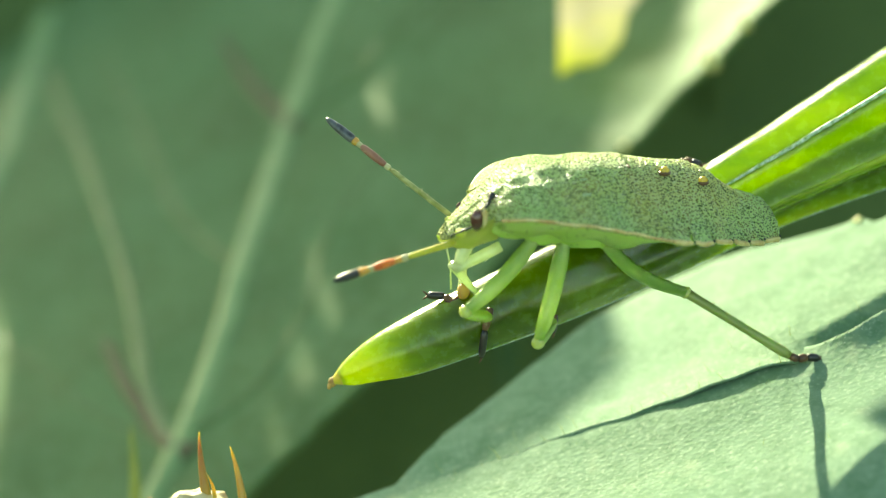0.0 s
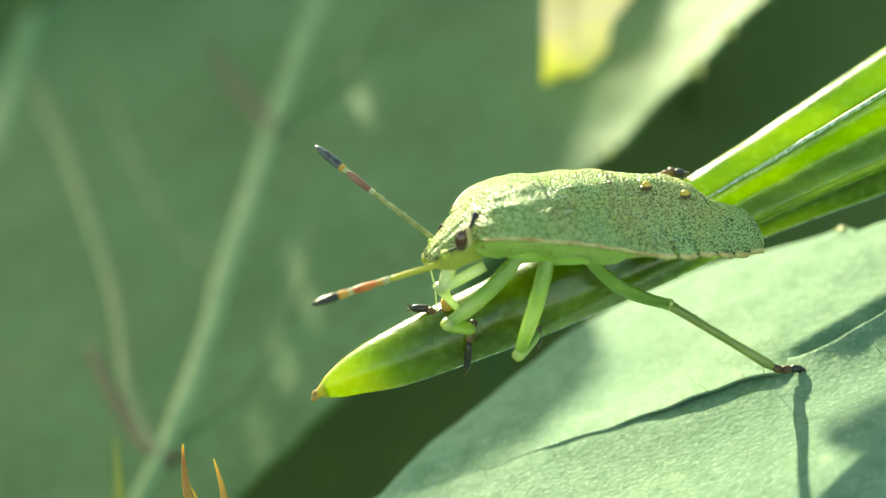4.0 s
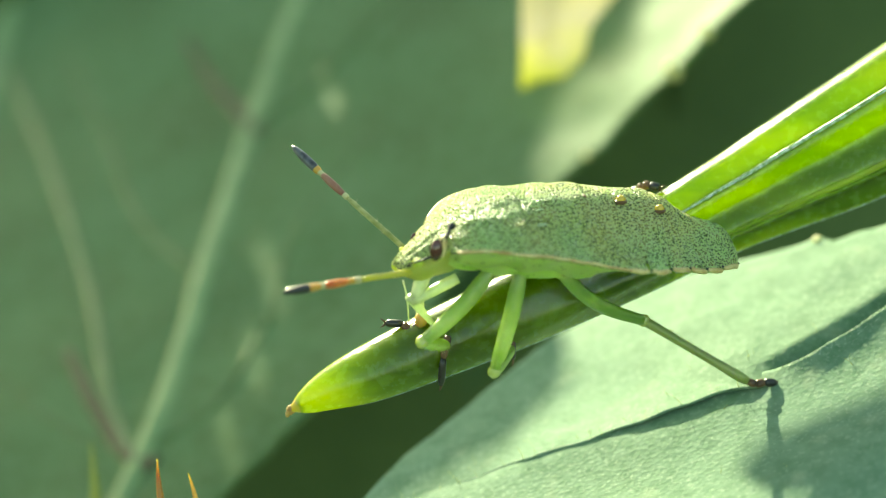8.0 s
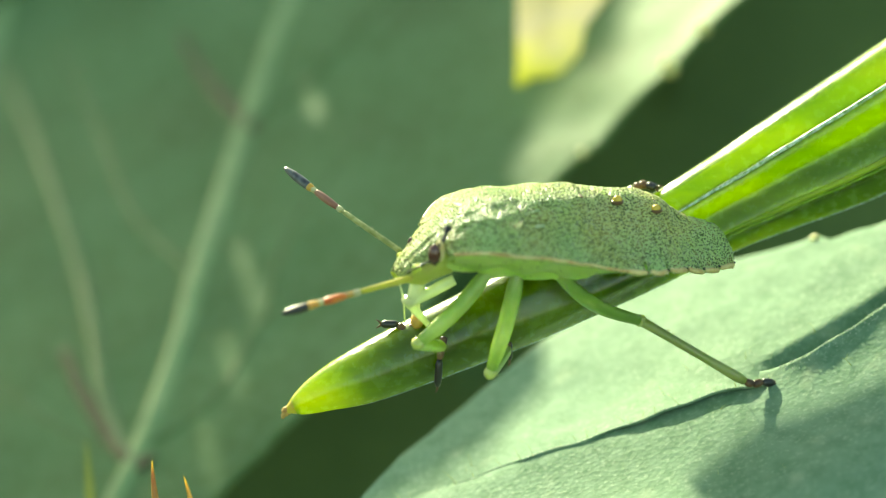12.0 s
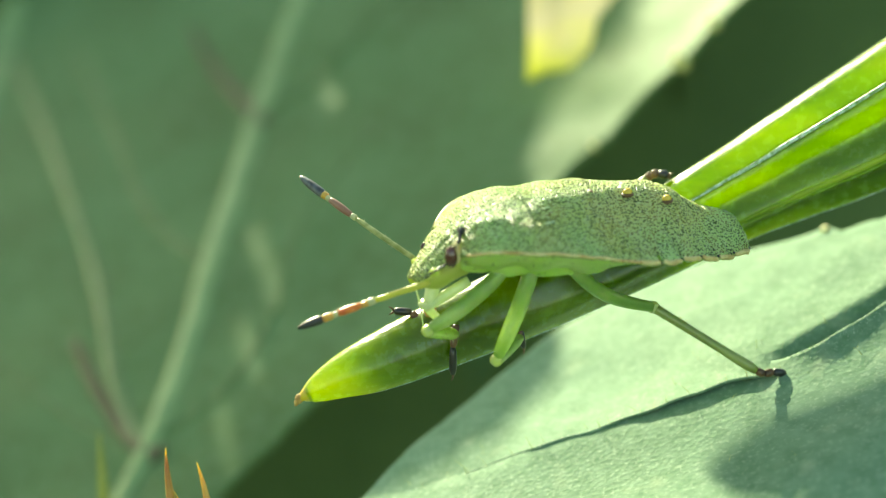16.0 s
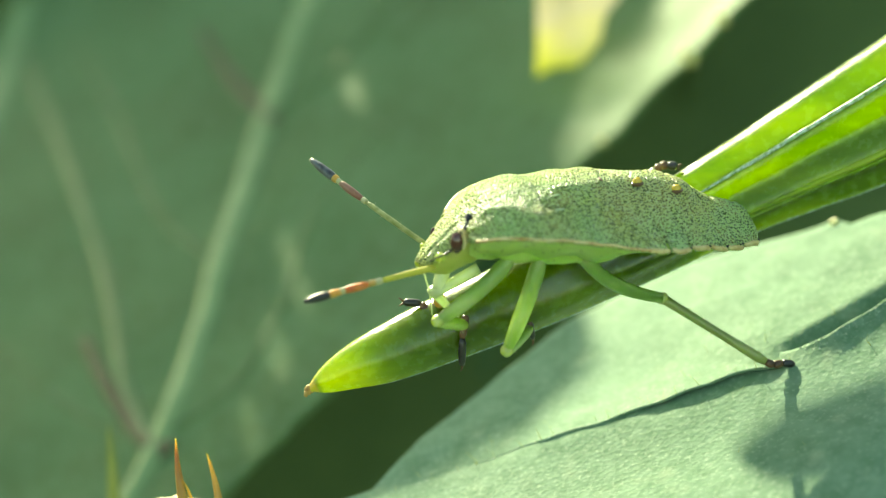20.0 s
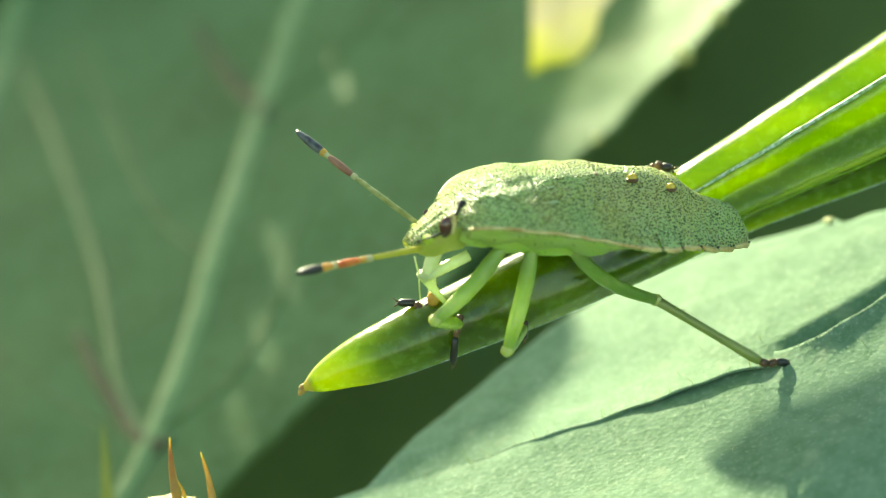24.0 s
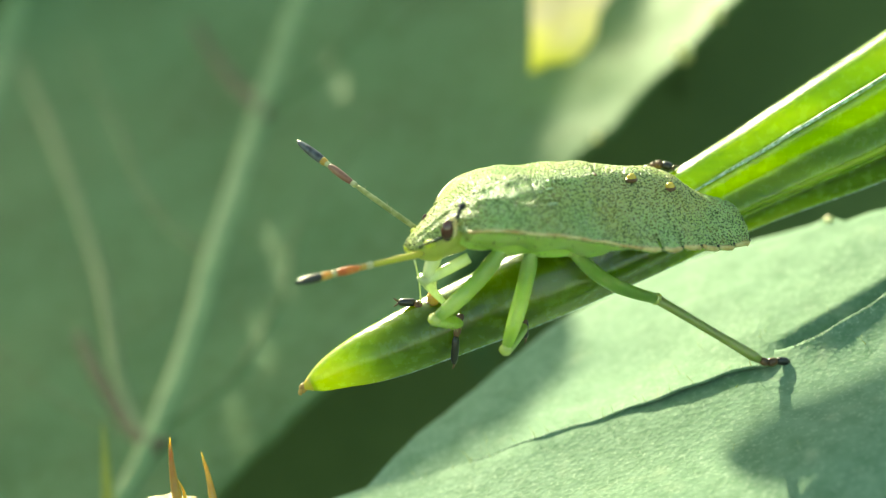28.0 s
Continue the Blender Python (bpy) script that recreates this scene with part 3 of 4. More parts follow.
part("margin_tooth", blob((0.16, 0.17, 0.12), pale_leaf(3.45, 0.99), 0.2), TOOTH, leaf_a, "pale swollen leaf tooth")

# ---- unseen shade casters added overhead, between the sun and the plants ----
SA = Vector((0, 1, 0)).cross(S).normalized()
SB = S.cross(SA)


def overhead(a, b, far):
    """The pose of a shade caster that hangs across the sunlight, far along it, over the point (a, b) of its
    cross-section.
    """
    return axes(SA * a + SB * b + S * far, SA, SB)


def shade_leaf(near, end, a0, a1, step, rows, gaps=()):
    """A blade from the margin near(a) to the margin end(a), with holes that let flecks of light through."""
    bm = bmesh.new()
    avs = steps(a0, a1, int((a1 - a0) / step))
    grid = [[bm.verts.new((a, near(a) + (end(a) - near(a)) * k / rows, 0.5 * wob(a, k * 0.3, 9.0, 40.0))) for k in range(rows + 1)] for a in avs]
    for i in range(len(avs) - 1):
        for k in range(rows):
            c = (grid[i][k].co + grid[i + 1][k + 1].co) / 2
            if any(((c.x - ga) / ra) ** 2 + ((c.y - gb) / rb) ** 2 < 1 + 0.4 * wob(c.x, c.y, 0.6, 9.0) for ga, gb, ra, rb in gaps):
                continue
            bm.faces.new((grid[i][k], grid[i][k + 1], grid[i + 1][k + 1], grid[i + 1][k]))
    for v in [v for v in bm.verts if not v.link_faces]:
        bm.verts.remove(v)
    out = bmesh.ops.extrude_face_region(bm, geom=bm.faces[:])
    for g in out["geom"]:
        if isinstance(g, bmesh.types.BMVert):
            g.co.z += 0.25
    return bm


# margin drawn to the shade's edge on the leaves below; blade itself unseen
over_edge = curve((-30, 6.9), (-6, 6.9), (-1.5, 7.25), (0.43, 7.35), (1.93, 8.0), (3.87, 8.95), (4.5, 10.5), (5.2, 12.5), (5.9, 14.5), (6.67, 15.2), (8.0, 15.6), (9.44, 15.82), (10.33, 15.76), (12.26, 15.56), (13.5, 15.66), (14.7, 16.05), (16, 16.4), (20, 17.0))
over_end = curve((-26, 9.0), (-24, 13.0), (-20.4, 18.5), (-18.2, 23.5), (-13, 27.0), (0, 28.0), (20, 28.0))
over_caster = place(tagged(new("leaf"), "unseen leaf-like shade caster overhead with small holes for light flecks", "leaf"), overhead(0, 0, 110))
part("blade", shade_leaf(lambda a: over_edge(a) + 0.06 * wob(a, 0, 0.7, 31.0), lambda a: over_end(a) + 0.1 * wob(a, 0, 0.9, 32.0), -26, 20, 0.16, 150,
                         ((-9.62, 21.8, 0.5, 0.42), (-8.7, 21.6, 0.4, 0.5), (-5.11, 20.7, 0.36, 0.3), (0.92, 18.86, 0.36, 0.28), (0.12, 18.34, 0.3, 0.24), (-5.57, 16.48, 0.33, 0.22),
                          (-9.29, 14.7, 0.32, 0.21), (-7.4, 15.6, 0.32, 0.2))), CASTER_GREEN, over_caster)
# second unseen caster, outlined after the moving shadow on the near leaf
lobe_top = curve((6.6, 5.55), (7.3, 5.76), (8.4, 5.88), (9.9, 5.98), (12.2, 6.02), (22, 6.3))
lobe_low = curve((6.6, 5.45), (6.9, 4.95), (7.4, 4.55), (9.4, 4.0), (22, 3.8))
lobe_caster = place(tagged(new("leaf"), "unseen lobed shade caster swaying overhead in the sunlight", "leaf"), overhead(0, 0, 60))
lobe = bmesh.new()
sides = [[lobe.verts.new((a, b + (0.05 * wob(a, k, 0.4, 50.0)), 0.3 * wob(a, k, 3.0, 51.0))) for k, b in enumerate(steps(lobe_low(a), lobe_top(a), 6))] for a in steps(6.6, 22, 70)]
for p, q in zip(sides, sides[1:]):
    for k in range(6):
        lobe.faces.new((p[k], p[k + 1], q[k + 1], q[k]))
for g in bmesh.ops.extrude_face_region(lobe, geom=lobe.faces[:])["geom"]:
    if isinstance(g, bmesh.types.BMVert):
        g.co.z += 0.2
part("blade", lobe, CASTER_GREEN, lobe_caster)

# ---- leaves deep behind, with their shade put into a dark colour ----
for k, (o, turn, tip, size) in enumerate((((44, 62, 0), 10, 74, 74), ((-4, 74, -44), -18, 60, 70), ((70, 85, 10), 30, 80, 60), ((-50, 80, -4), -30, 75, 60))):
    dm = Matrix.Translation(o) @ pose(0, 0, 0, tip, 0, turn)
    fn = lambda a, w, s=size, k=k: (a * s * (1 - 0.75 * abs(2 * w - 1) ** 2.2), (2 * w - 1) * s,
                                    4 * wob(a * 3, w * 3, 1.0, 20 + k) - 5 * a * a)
    dl = place(tagged(new("leaf"), "leaf coloured dark green for deep shade", "leaf", "shaded leaves behind"), dm)
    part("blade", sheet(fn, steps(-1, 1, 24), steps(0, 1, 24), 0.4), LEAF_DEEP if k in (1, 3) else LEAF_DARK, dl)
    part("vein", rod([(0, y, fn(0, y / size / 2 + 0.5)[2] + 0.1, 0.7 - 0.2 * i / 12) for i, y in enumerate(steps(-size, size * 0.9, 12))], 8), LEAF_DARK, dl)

# ---- spiny bud in the corner ----
SM = Matrix.Translation((-7.696, 1, -8.266))
bud = place(tagged(new("spiny_bud"), "beige dry bud with amber spines", "bud"), SM)
part("husk", blob((1.15, 1.0, 0.68), (0, 0, 0), 0.18, 26, 18), BUD, bud)
S0 = Vector((-7.696, 1, -8.266))


def spike(base_at, tip_at, r, bend, mat=SPINE, label=""):
    a, b = Vector(base_at) - S0, Vector(tip_at) - S0
    line = []
    for i in range(9):
        t = i / 8
        p = a.lerp(b, t) + Vector((bend, 0, 0)) * math.sin(math.pi * t)
        line.append((*p, r * (1 - t) ** 0.8 + 0.012))
    part("spine", rod(line, 10), mat, bud, label)


spike((-7.399, 0.6, -7.771), (-7.672, 0.8, -5.736), 0.16, -0.05)
spike((-6.251, 0.8, -8.24), (-6.695, 0.8, -6.198), 0.15, 0.06)
spike((-7.106, 0.2, -7.721), (-7.305, -0.2, -6.938), 0.06, 0.05)
spike((-11.383, 12, -9.709), (-11.572, 12, -6.424), 0.24, 0.03, SPINE_GREEN, "yellow green spine")
spike((-8.828, 2.5, -8.463), (-9.595, 3, -8.069), 0.12, 0.03)
part("bud_stalk", rod(spline([(0, 0, -0.4, 0.35), (-0.6, 0.6, -4, 0.4), (-2, 2, -12, 0.5), (-4, 5, -30, 0.7)], 8), 10), BUD, bud)

# ---- the seed pod ----
pod_line = spline([
    (*(-3.442, 0.1, -4.144), 0.05), (*(-3.023, 0.15, -3.919), 0.36), (*(-2.183, 0.25, -3.503), 0.66), (*(-1.128, 0.35, -3.085), 0.88), (*(1.169, 0.65, -2.108), 1.07),
    (*(3.854, 1.1, -0.981), 1.21), (*(7.493, 1.7, 0.666), 1.30), (*(10.267, 2.15, 2.104), 1.50), (*(12.21, 2.35, 3.08), 1.75), (*(14.277, 2.4, 4.12), 2.02), (*(21.168, 2.2, 8.2), 2.4), (*(30.57, 1, 14.27), 2.2)], 9)
RIBS = (28, 90, 135, 200, 272, 331)


def pod_shape(a, k):
    grow = min(max((k - 0.41) / 0.23, 0), 1)
    wave = 0.012 * wob(a / 40, k * 14, 1.0, 6.0)
    if 28 <= a <= 90:
        # a steep ledge above the rib, then a slow rise to the broad upper rib
        f = min((a - 28) / 7, 1) if a < 35 else max(1 - (a - 35) / 32, 0)
        return 1 - 0.19 * grow * f * f * (3 - 2 * f) + wave
    near = min(abs((a - r + 180) % 360 - 180) for r in RIBS)
    return 1 - 0.24 * grow * math.sin(radians(90 * min(near / 29, 1))) ** 2 + wave


pod = tagged(place(new("seed_pod"), Matrix()), "long ridged green seed pod tapering to a dry tip", "seed pod")

part("skin", tube(bmesh.new(), pod_line, 96, pod_shape), POD, pod)
# hidden dark core, added to stop light through the skin below the bug
core = curve((0.0, 0.1), (0.20, 0.3), (0.30, 0.86), (0.36, 0.97), (0.52, 0.95), (0.58, 0.6), (1.0, 0.56))
part("light_block", tube(bmesh.new(), [(*p[:3], p[3] * core(i / (len(pod_line) - 1))) for i, p in enumerate(pod_line)], 40,
                   lambda a, k: pod_shape(a, k) * (0.94 + 0.06 * abs(math.sin(k * 60))) * (1 + min(max((k - 0.52) / 0.06, 0), 1) * (0.42 * math.exp(-((a - 305) / 30) ** 2) - 0.6 * math.exp(-((a - 85) / 62) ** 2)))), POD_BLOCK, pod, "dark unseen core added to darken the pod")
for a, first, wide, mat, look_of in ((28, 52, 0.06, RIB, "pale rib"), (200, 40, 0.06, RIB, "pale rib"), (272, 20, 0.035, RIB, "pale rib"), (331, 56, 0.09, RIB_SOFT, "yellow green rib")):
    line = []
    pts = [Vector(p[:3]) for p in pod_line]
    for i in range(first, len(pts)):
        d = (pts[min(i + 1, len(pts) - 1)] - pts[i - 1]).normalized()
        side = d.cross(Vector((0, 0, 1))).normalized()
        top = side.cross(d)
        r = pod_line[i][3] * pod_shape(a, i / (len(pts) - 1)) - 0.5 * wide
        p = pts[i] + (side * math.cos(radians(a)) + top * math.sin(radians(a))) * r
        grow = min((i - first) / 14, 1)
        line.append((*p, 0.015 + wide * grow * (1 + 0.25 * wob(i, a, 2.0))))
    part("rib", rod(line, 8), mat, pod, look_of)
part("tip_cap", rod([(*p[:3], p[3] + 0.012 - 0.02 * (i / 7) ** 3) for i, p in enumerate(pod_line[:8])], 20), TIP_CAP, pod, "yellow orange tip of the pod")
part("dry_tip", blob((0.12, 0.10, 0.15), (-3.442, 0.1, -4.144), 0.5, seed=2.0), POD_TIP, pod, "orange brown dry tip")
part("dry_tip", blob((0.06, 0.06, 0.10), (-3.527, 0.05, -4.264), 0.5, seed=5.0), POD_TIP, pod, "orange brown dry tip")

# ---- the shield bug ----
bug = tagged(place(new("shield_bug"), Matrix()), "green speckled shield bug nymph feeding on a seed pod", "insect")

half = curve((-4.1, 1.3), (-3.4, 2.1), (-2.5, 2.75), (-1.6, 2.85), (-0.6, 2.88), (0.8, 2.9), (2.0, 2.75), (3.2, 2.35), (4.2, 1.82), (5.0, 1.32), (5.45, 1.05), (5.62, 0.7))
rise = curve((-4.1, 0.34), (-3.3, 0.68), (-2.5, 0.88), (-1.6, 1.03), (-0.5, 1.28), (0.6, 1.46), (1.5, 1.5), (2.4, 1.5), (3.3, 1.36), (4.3, 1.03), (5.0, 0.88), (5.45, 0.72), (5.62, 0.5))
keel = curve((-4.1, 0.08), (-3.2, 0.33), (-2.4, 0.31), (-1.4, 0.09), (-0.4, -0.18), (0.6, -0.49), (1.6, -0.75), (2.7, -0.9), (4.0, -1.4), (5.45, -1.7))
sag = curve((-4.1, 0.5), (-2.9, 1.0), (-1.4, 1.15), (0.0, 0.85), (1.2, 0.45), (2.4, 0.25), (4.0, 0.15), (5.45, 0.05))


def back(x, u, lift=0.0):
    """A point of the back at length x; u runs from -1 at the margin by the lens to 1."""
    e = min(abs(u), 1.0)
    roof = min(max(x / 3.0, 0), 1)
    r = 0.45 - 0.15 * roof
    dome = 1.12 * (1 - (math.hypot(e, r) - r) / (math.hypot(1, r) - r))
    ripple = 0.05 * wob(x * 1.0, u * 3, 0.6, 3.0) + 0.06 * wob(x, u * 2.5, 1.1, 5.0) + 0.012 * wob(x, u * 3, 0.17, 8.0)
    if x > 1.2:
        k = (x + 0.25 * (1 - e) - 0.9) / 0.73
        d = k - round(k)
        ripple += 0.05 * e * math.exp(-((d - 0.14) / 0.07) ** 2) - (0.04 + 0.03 * e) * math.exp(-(d / 0.08) ** 2)
    return x, u * half(x), keel(x) + rise(x) * dome + lift + ripple


def belly(x, u):
    return x, u * half(x) * 0.97, keel(x) - 0.05 - sag(x) * (1 - abs(u) ** 1.8) ** 0.9


def plate(name, x0, x1, u0, u1, mat, lift, thick, n=(24, 30), label=""):
    """A plate of the back between two lengths, which may vary with u, and two borders, which may vary along it."""
    def fn(s, w):
        ua, ub = (u0(s) if callable(u0) else u0), (u1(s) if callable(u1) else u1)
        u = ua + (ub - ua) * w
        a = x0(u) if callable(x0) else x0
        b = x1(u) if callable(x1) else x1
        return back(a + (b - a) * s, u, lift)
    return part(name, sheet(fn, steps(0, 1, n[0]), steps(0, 1, n[1]), thick), mat, bug, label)


part("venter", sheet(lambda s, w: belly(-4.05 + 9.6 * s, 2 * w - 1), steps(0, 1, 50), steps(0, 1, 24), 0.02), BELLY, bug, "bright green underside")
plate("abdomen", 0.0, 5.61, -0.9, 0.9, SHELL_BACK, 0.0, 0.08, (130, 44))
pronotum = plate("pronotum", lambda u: -4.12 + 0.12 * (1 - u * u), lambda u: -1.75 - 0.35 * abs(u) ** 2, -1.0, 1.0, SHELL, 0.045, 0.1, (28, 44))
plate("scutellum", -2.0, lambda u: 0.45 - 1.5 * u * u, -0.58, 0.58, SHELL, 0.028, 0.1, (24, 30))
for side in (-1, 1):
    plate("wing_pad", lambda u: -2.2 + 0.3 * (1 - abs(u)), lambda u: 1.15 - 4.2 * (abs(u) - 0.86) ** 2 - 0.5 * (1 - abs(u)), 0.5 * side, 1.01 * side, SHELL, 0.022, 0.08, (26, 18))
    for k in range(6):
        a, b = 0.9 + 0.755 * k, 0.9 + 0.755 * (k + 1) - 0.04
        bulge = lambda s, w0=side: w0 * (1.0 + 0.035 * math.sin(math.pi * s))
        plate("margin_plate", a, b, 0.84 * side, bulge, SHELL_BACK, 0.012, 0.09, (10, 8))
        row = [(*(Vector(back(a + (b - a) * s, bulge(s) * 1.0, 0.02))), 0.055 + 0.03 * math.sin(math.pi * s)) for s in steps(0.06, 0.94, 8)]
        part("margin_rim", rod(row, 7), MARGIN, bug, "pale yellow rim")
        p = back(b + 0.02, side * 0.99, 0.02)
        part("margin_notch", blob((0.035, 0.06, 0.04), p, 0.2, 8, 6), BLACK, bug, "black notch")
    rim = [(*Vector(back(x, side * 1.0, 0.03)), 0.045 + 0.012 * wob(x, side, 0.4)) for x in steps(-3.95, 1.0, 44)]
    part("collar_rim", rod(rim, 8), MARGIN, bug, "yellow and rusty rim of the thorax")
for x, u in ((1.54, -0.26), (2.75, -0.36)):
    p = back(x, u, 0.02)
    part("gland_pit", blob((0.2, 0.19, 0.08), p, 0.1, 14, 10), GLAND_DARK, bug, "brown pit round a gland")
    part("gland_spot", blob((0.15, 0.13, 0.14), (p[0], p[1], p[2] + 0.06), 0.1, 14, 10), GLAND, bug, "yellow glossy gland")
part("gland_scar", blob((0.06, 0.24, 0.03), back(0.35, -0.22, 0.01), 0.3, 14, 10), GLAND_DARK, bug, "brown scar")

for x, u, r in ((-1.42, -0.60, (0.2, 0.14, 0.02)), (-1.3, -0.40, (0.16, 0.1, 0.016))):
    part("callus", blob(r, back(x, u, 0.02), 0.25, 16, 10, x), CALLUS, bug, "smooth pale swelling on the back")

# head
hw = curve((-5.6, 0.2), (-5.5, 0.40), (-5.25, 0.58), (-4.9, 0.74), (-4.55, 0.96), (-4.2, 1.10), (-3.7, 1.12))
hz = curve((-5.6, -0.62), (-5.2, -0.42), (-4.7, -0.14), (-4.3, 0.10), (-3.7, 0.27))
hr = curve((-5.6, 0.08), (-5.3, 0.2), (-4.8, 0.30), (-4.3, 0.36), (-3.7, 0.44))


def nod(x, y, z):
    """Foreshortens the face and narrows its far side."""
    k = -3.7 - x
    return -3.7 - 0.9 * k, y * (0.86 if y > 0 else 1.0), z - 0.07 * k


def face(x, u, lift=0.0):
    groove = 0.04 * math.exp(-((abs(u) - 0.32) / 0.07) ** 2) * (1 if x < -4.2 else 0.3)
    return nod(x, u * hw(x), hz(x) + hr(x) * (1 - abs(u) ** 2.4) ** 0.8 - groove + lift)


def jaw(x, u):
    d = curve((-5.6, 0.08), (-5.2, 0.5), (-4.6, 1.0), (-3.7, 1.2))(x)
    return nod(x, u * hw(x) * 0.98, hz(x) - 0.03 - d * (1 - abs(u) ** 2.2) ** 0.7)


head = part("head", sheet(lambda s, w: face(-5.6 + 1.85 * s, 2 * w - 1), steps(0, 1, 30), steps(0, 1, 30), 0.06), SHELL, bug)
part("cheek", sheet(lambda s, w: jaw(-5.6 + 1.85 * s, 2 * w - 1), steps(0, 1, 20), steps(0, 1, 20), 0.02), CHEEK, head, "yellow green cheek")
for side in (-1, 1):
    size = 0.8 - 0.2 * side
    part("eye", blob((0.20 * size, 0.18 * size, 0.33 * size), (-4.58, side * (0.80 - 0.26 * side), 0.08 - 0.10 * (side + 1)), 0.0, 24, 16), EYE, head, "glossy red brown eye")
    part("eye_socket", blob((0.14 * size, 0.15 * size, 0.34 * size), (-4.38, side * (0.80 - 0.23 * side), 0.16 - 0.12 * (side + 1)), 0.1, 14, 10), MARGIN, head, "pale rim behind the eye")
    # black rod in place of the shadow in the gap behind the head
    if side < 0:
        part("eye_shade", rod([(-4.46, side * (0.98 - 0.1 * side), 0.34, 0.06), (-4.26, side * (0.94 - 0.1 * side), 0.50, 0.055), (-4.08, side * 0.82, 0.62, 0.06), (-4.0, side * 0.74, 0.68, 0.14), (-3.97, side * 0.66, 0.72, 0.05)], 8), BLACK, head, "black strip for the shade between head and thorax")
    if side < 0:
        part("cheek_line", rod([(-5.3, side * 0.64, -0.5, 0.02), (-4.95, side * 0.82, -0.3, 0.035), (-4.6, side * 1.02, -0.08, 0.03)], 6), BLACK, head, "black line")
    part("antenna_socket", blob((0.17 * size, 0.15 * size, 0.15 * size), (-4.95, side * (0.60 - 0.06 * side), -0.43), 0.1, 14, 10), CHEEK, head)
for side in (-1, 1):
    for x, y, z, r in ((-3.2, 0.92, -0.2, (0.95, 0.34, 0.5)), (-2.2, 1.24, -0.26, (1.2, 0.45, 0.62)), (-1.0, 1.32, -0.5, (1.3, 0.45, 0.62)), (0.1, 1.24, -0.80, (0.9, 0.45, 0.5))):
        part("side_plate", blob(r, (x, side * y, z), 0.08, 18, 14, x), BELLY, bug, "swollen green plate above a leg")

side_drop = curve((-3.9, 0.45), (-3.2, 0.75), (-2.6, 0.6), (-2.0, 0.85), (-1.2, 0.62), (-0.5, 0.8), (0.2, 0.5), (0.9, 0.1))


def flank(x, w, side):
    bow = math.sin(math.pi * w) * 0.14 + 0.05 * wob(x, w, 0.7, 61.0)
    return x, side * (half(x) * (0.97 - 0.34 * w) + bow), keel(x) - 0.03 - side_drop(x) * w - bow * 0.3


for side in (-1, 1):
    part("thorax_side", sheet(lambda s, w, side=side: flank(-3.9 + 4.8 * s, w, side), steps(0, 1, 48), steps(0, 1, 12), 0.03), BELLY, bug, "bright green side of the thorax with dark dots")
for x, w in ((-3.3, 0.45), (-2.2, 0.55), (-1.0, 0.5), (0.1, 0.4), (-2.75, 0.2)):
    part("dark_spot", blob((0.05, 0.03, 0.045), flank(x, w, -1), 0.2, 8, 6), BLACK, bug, "black spot")

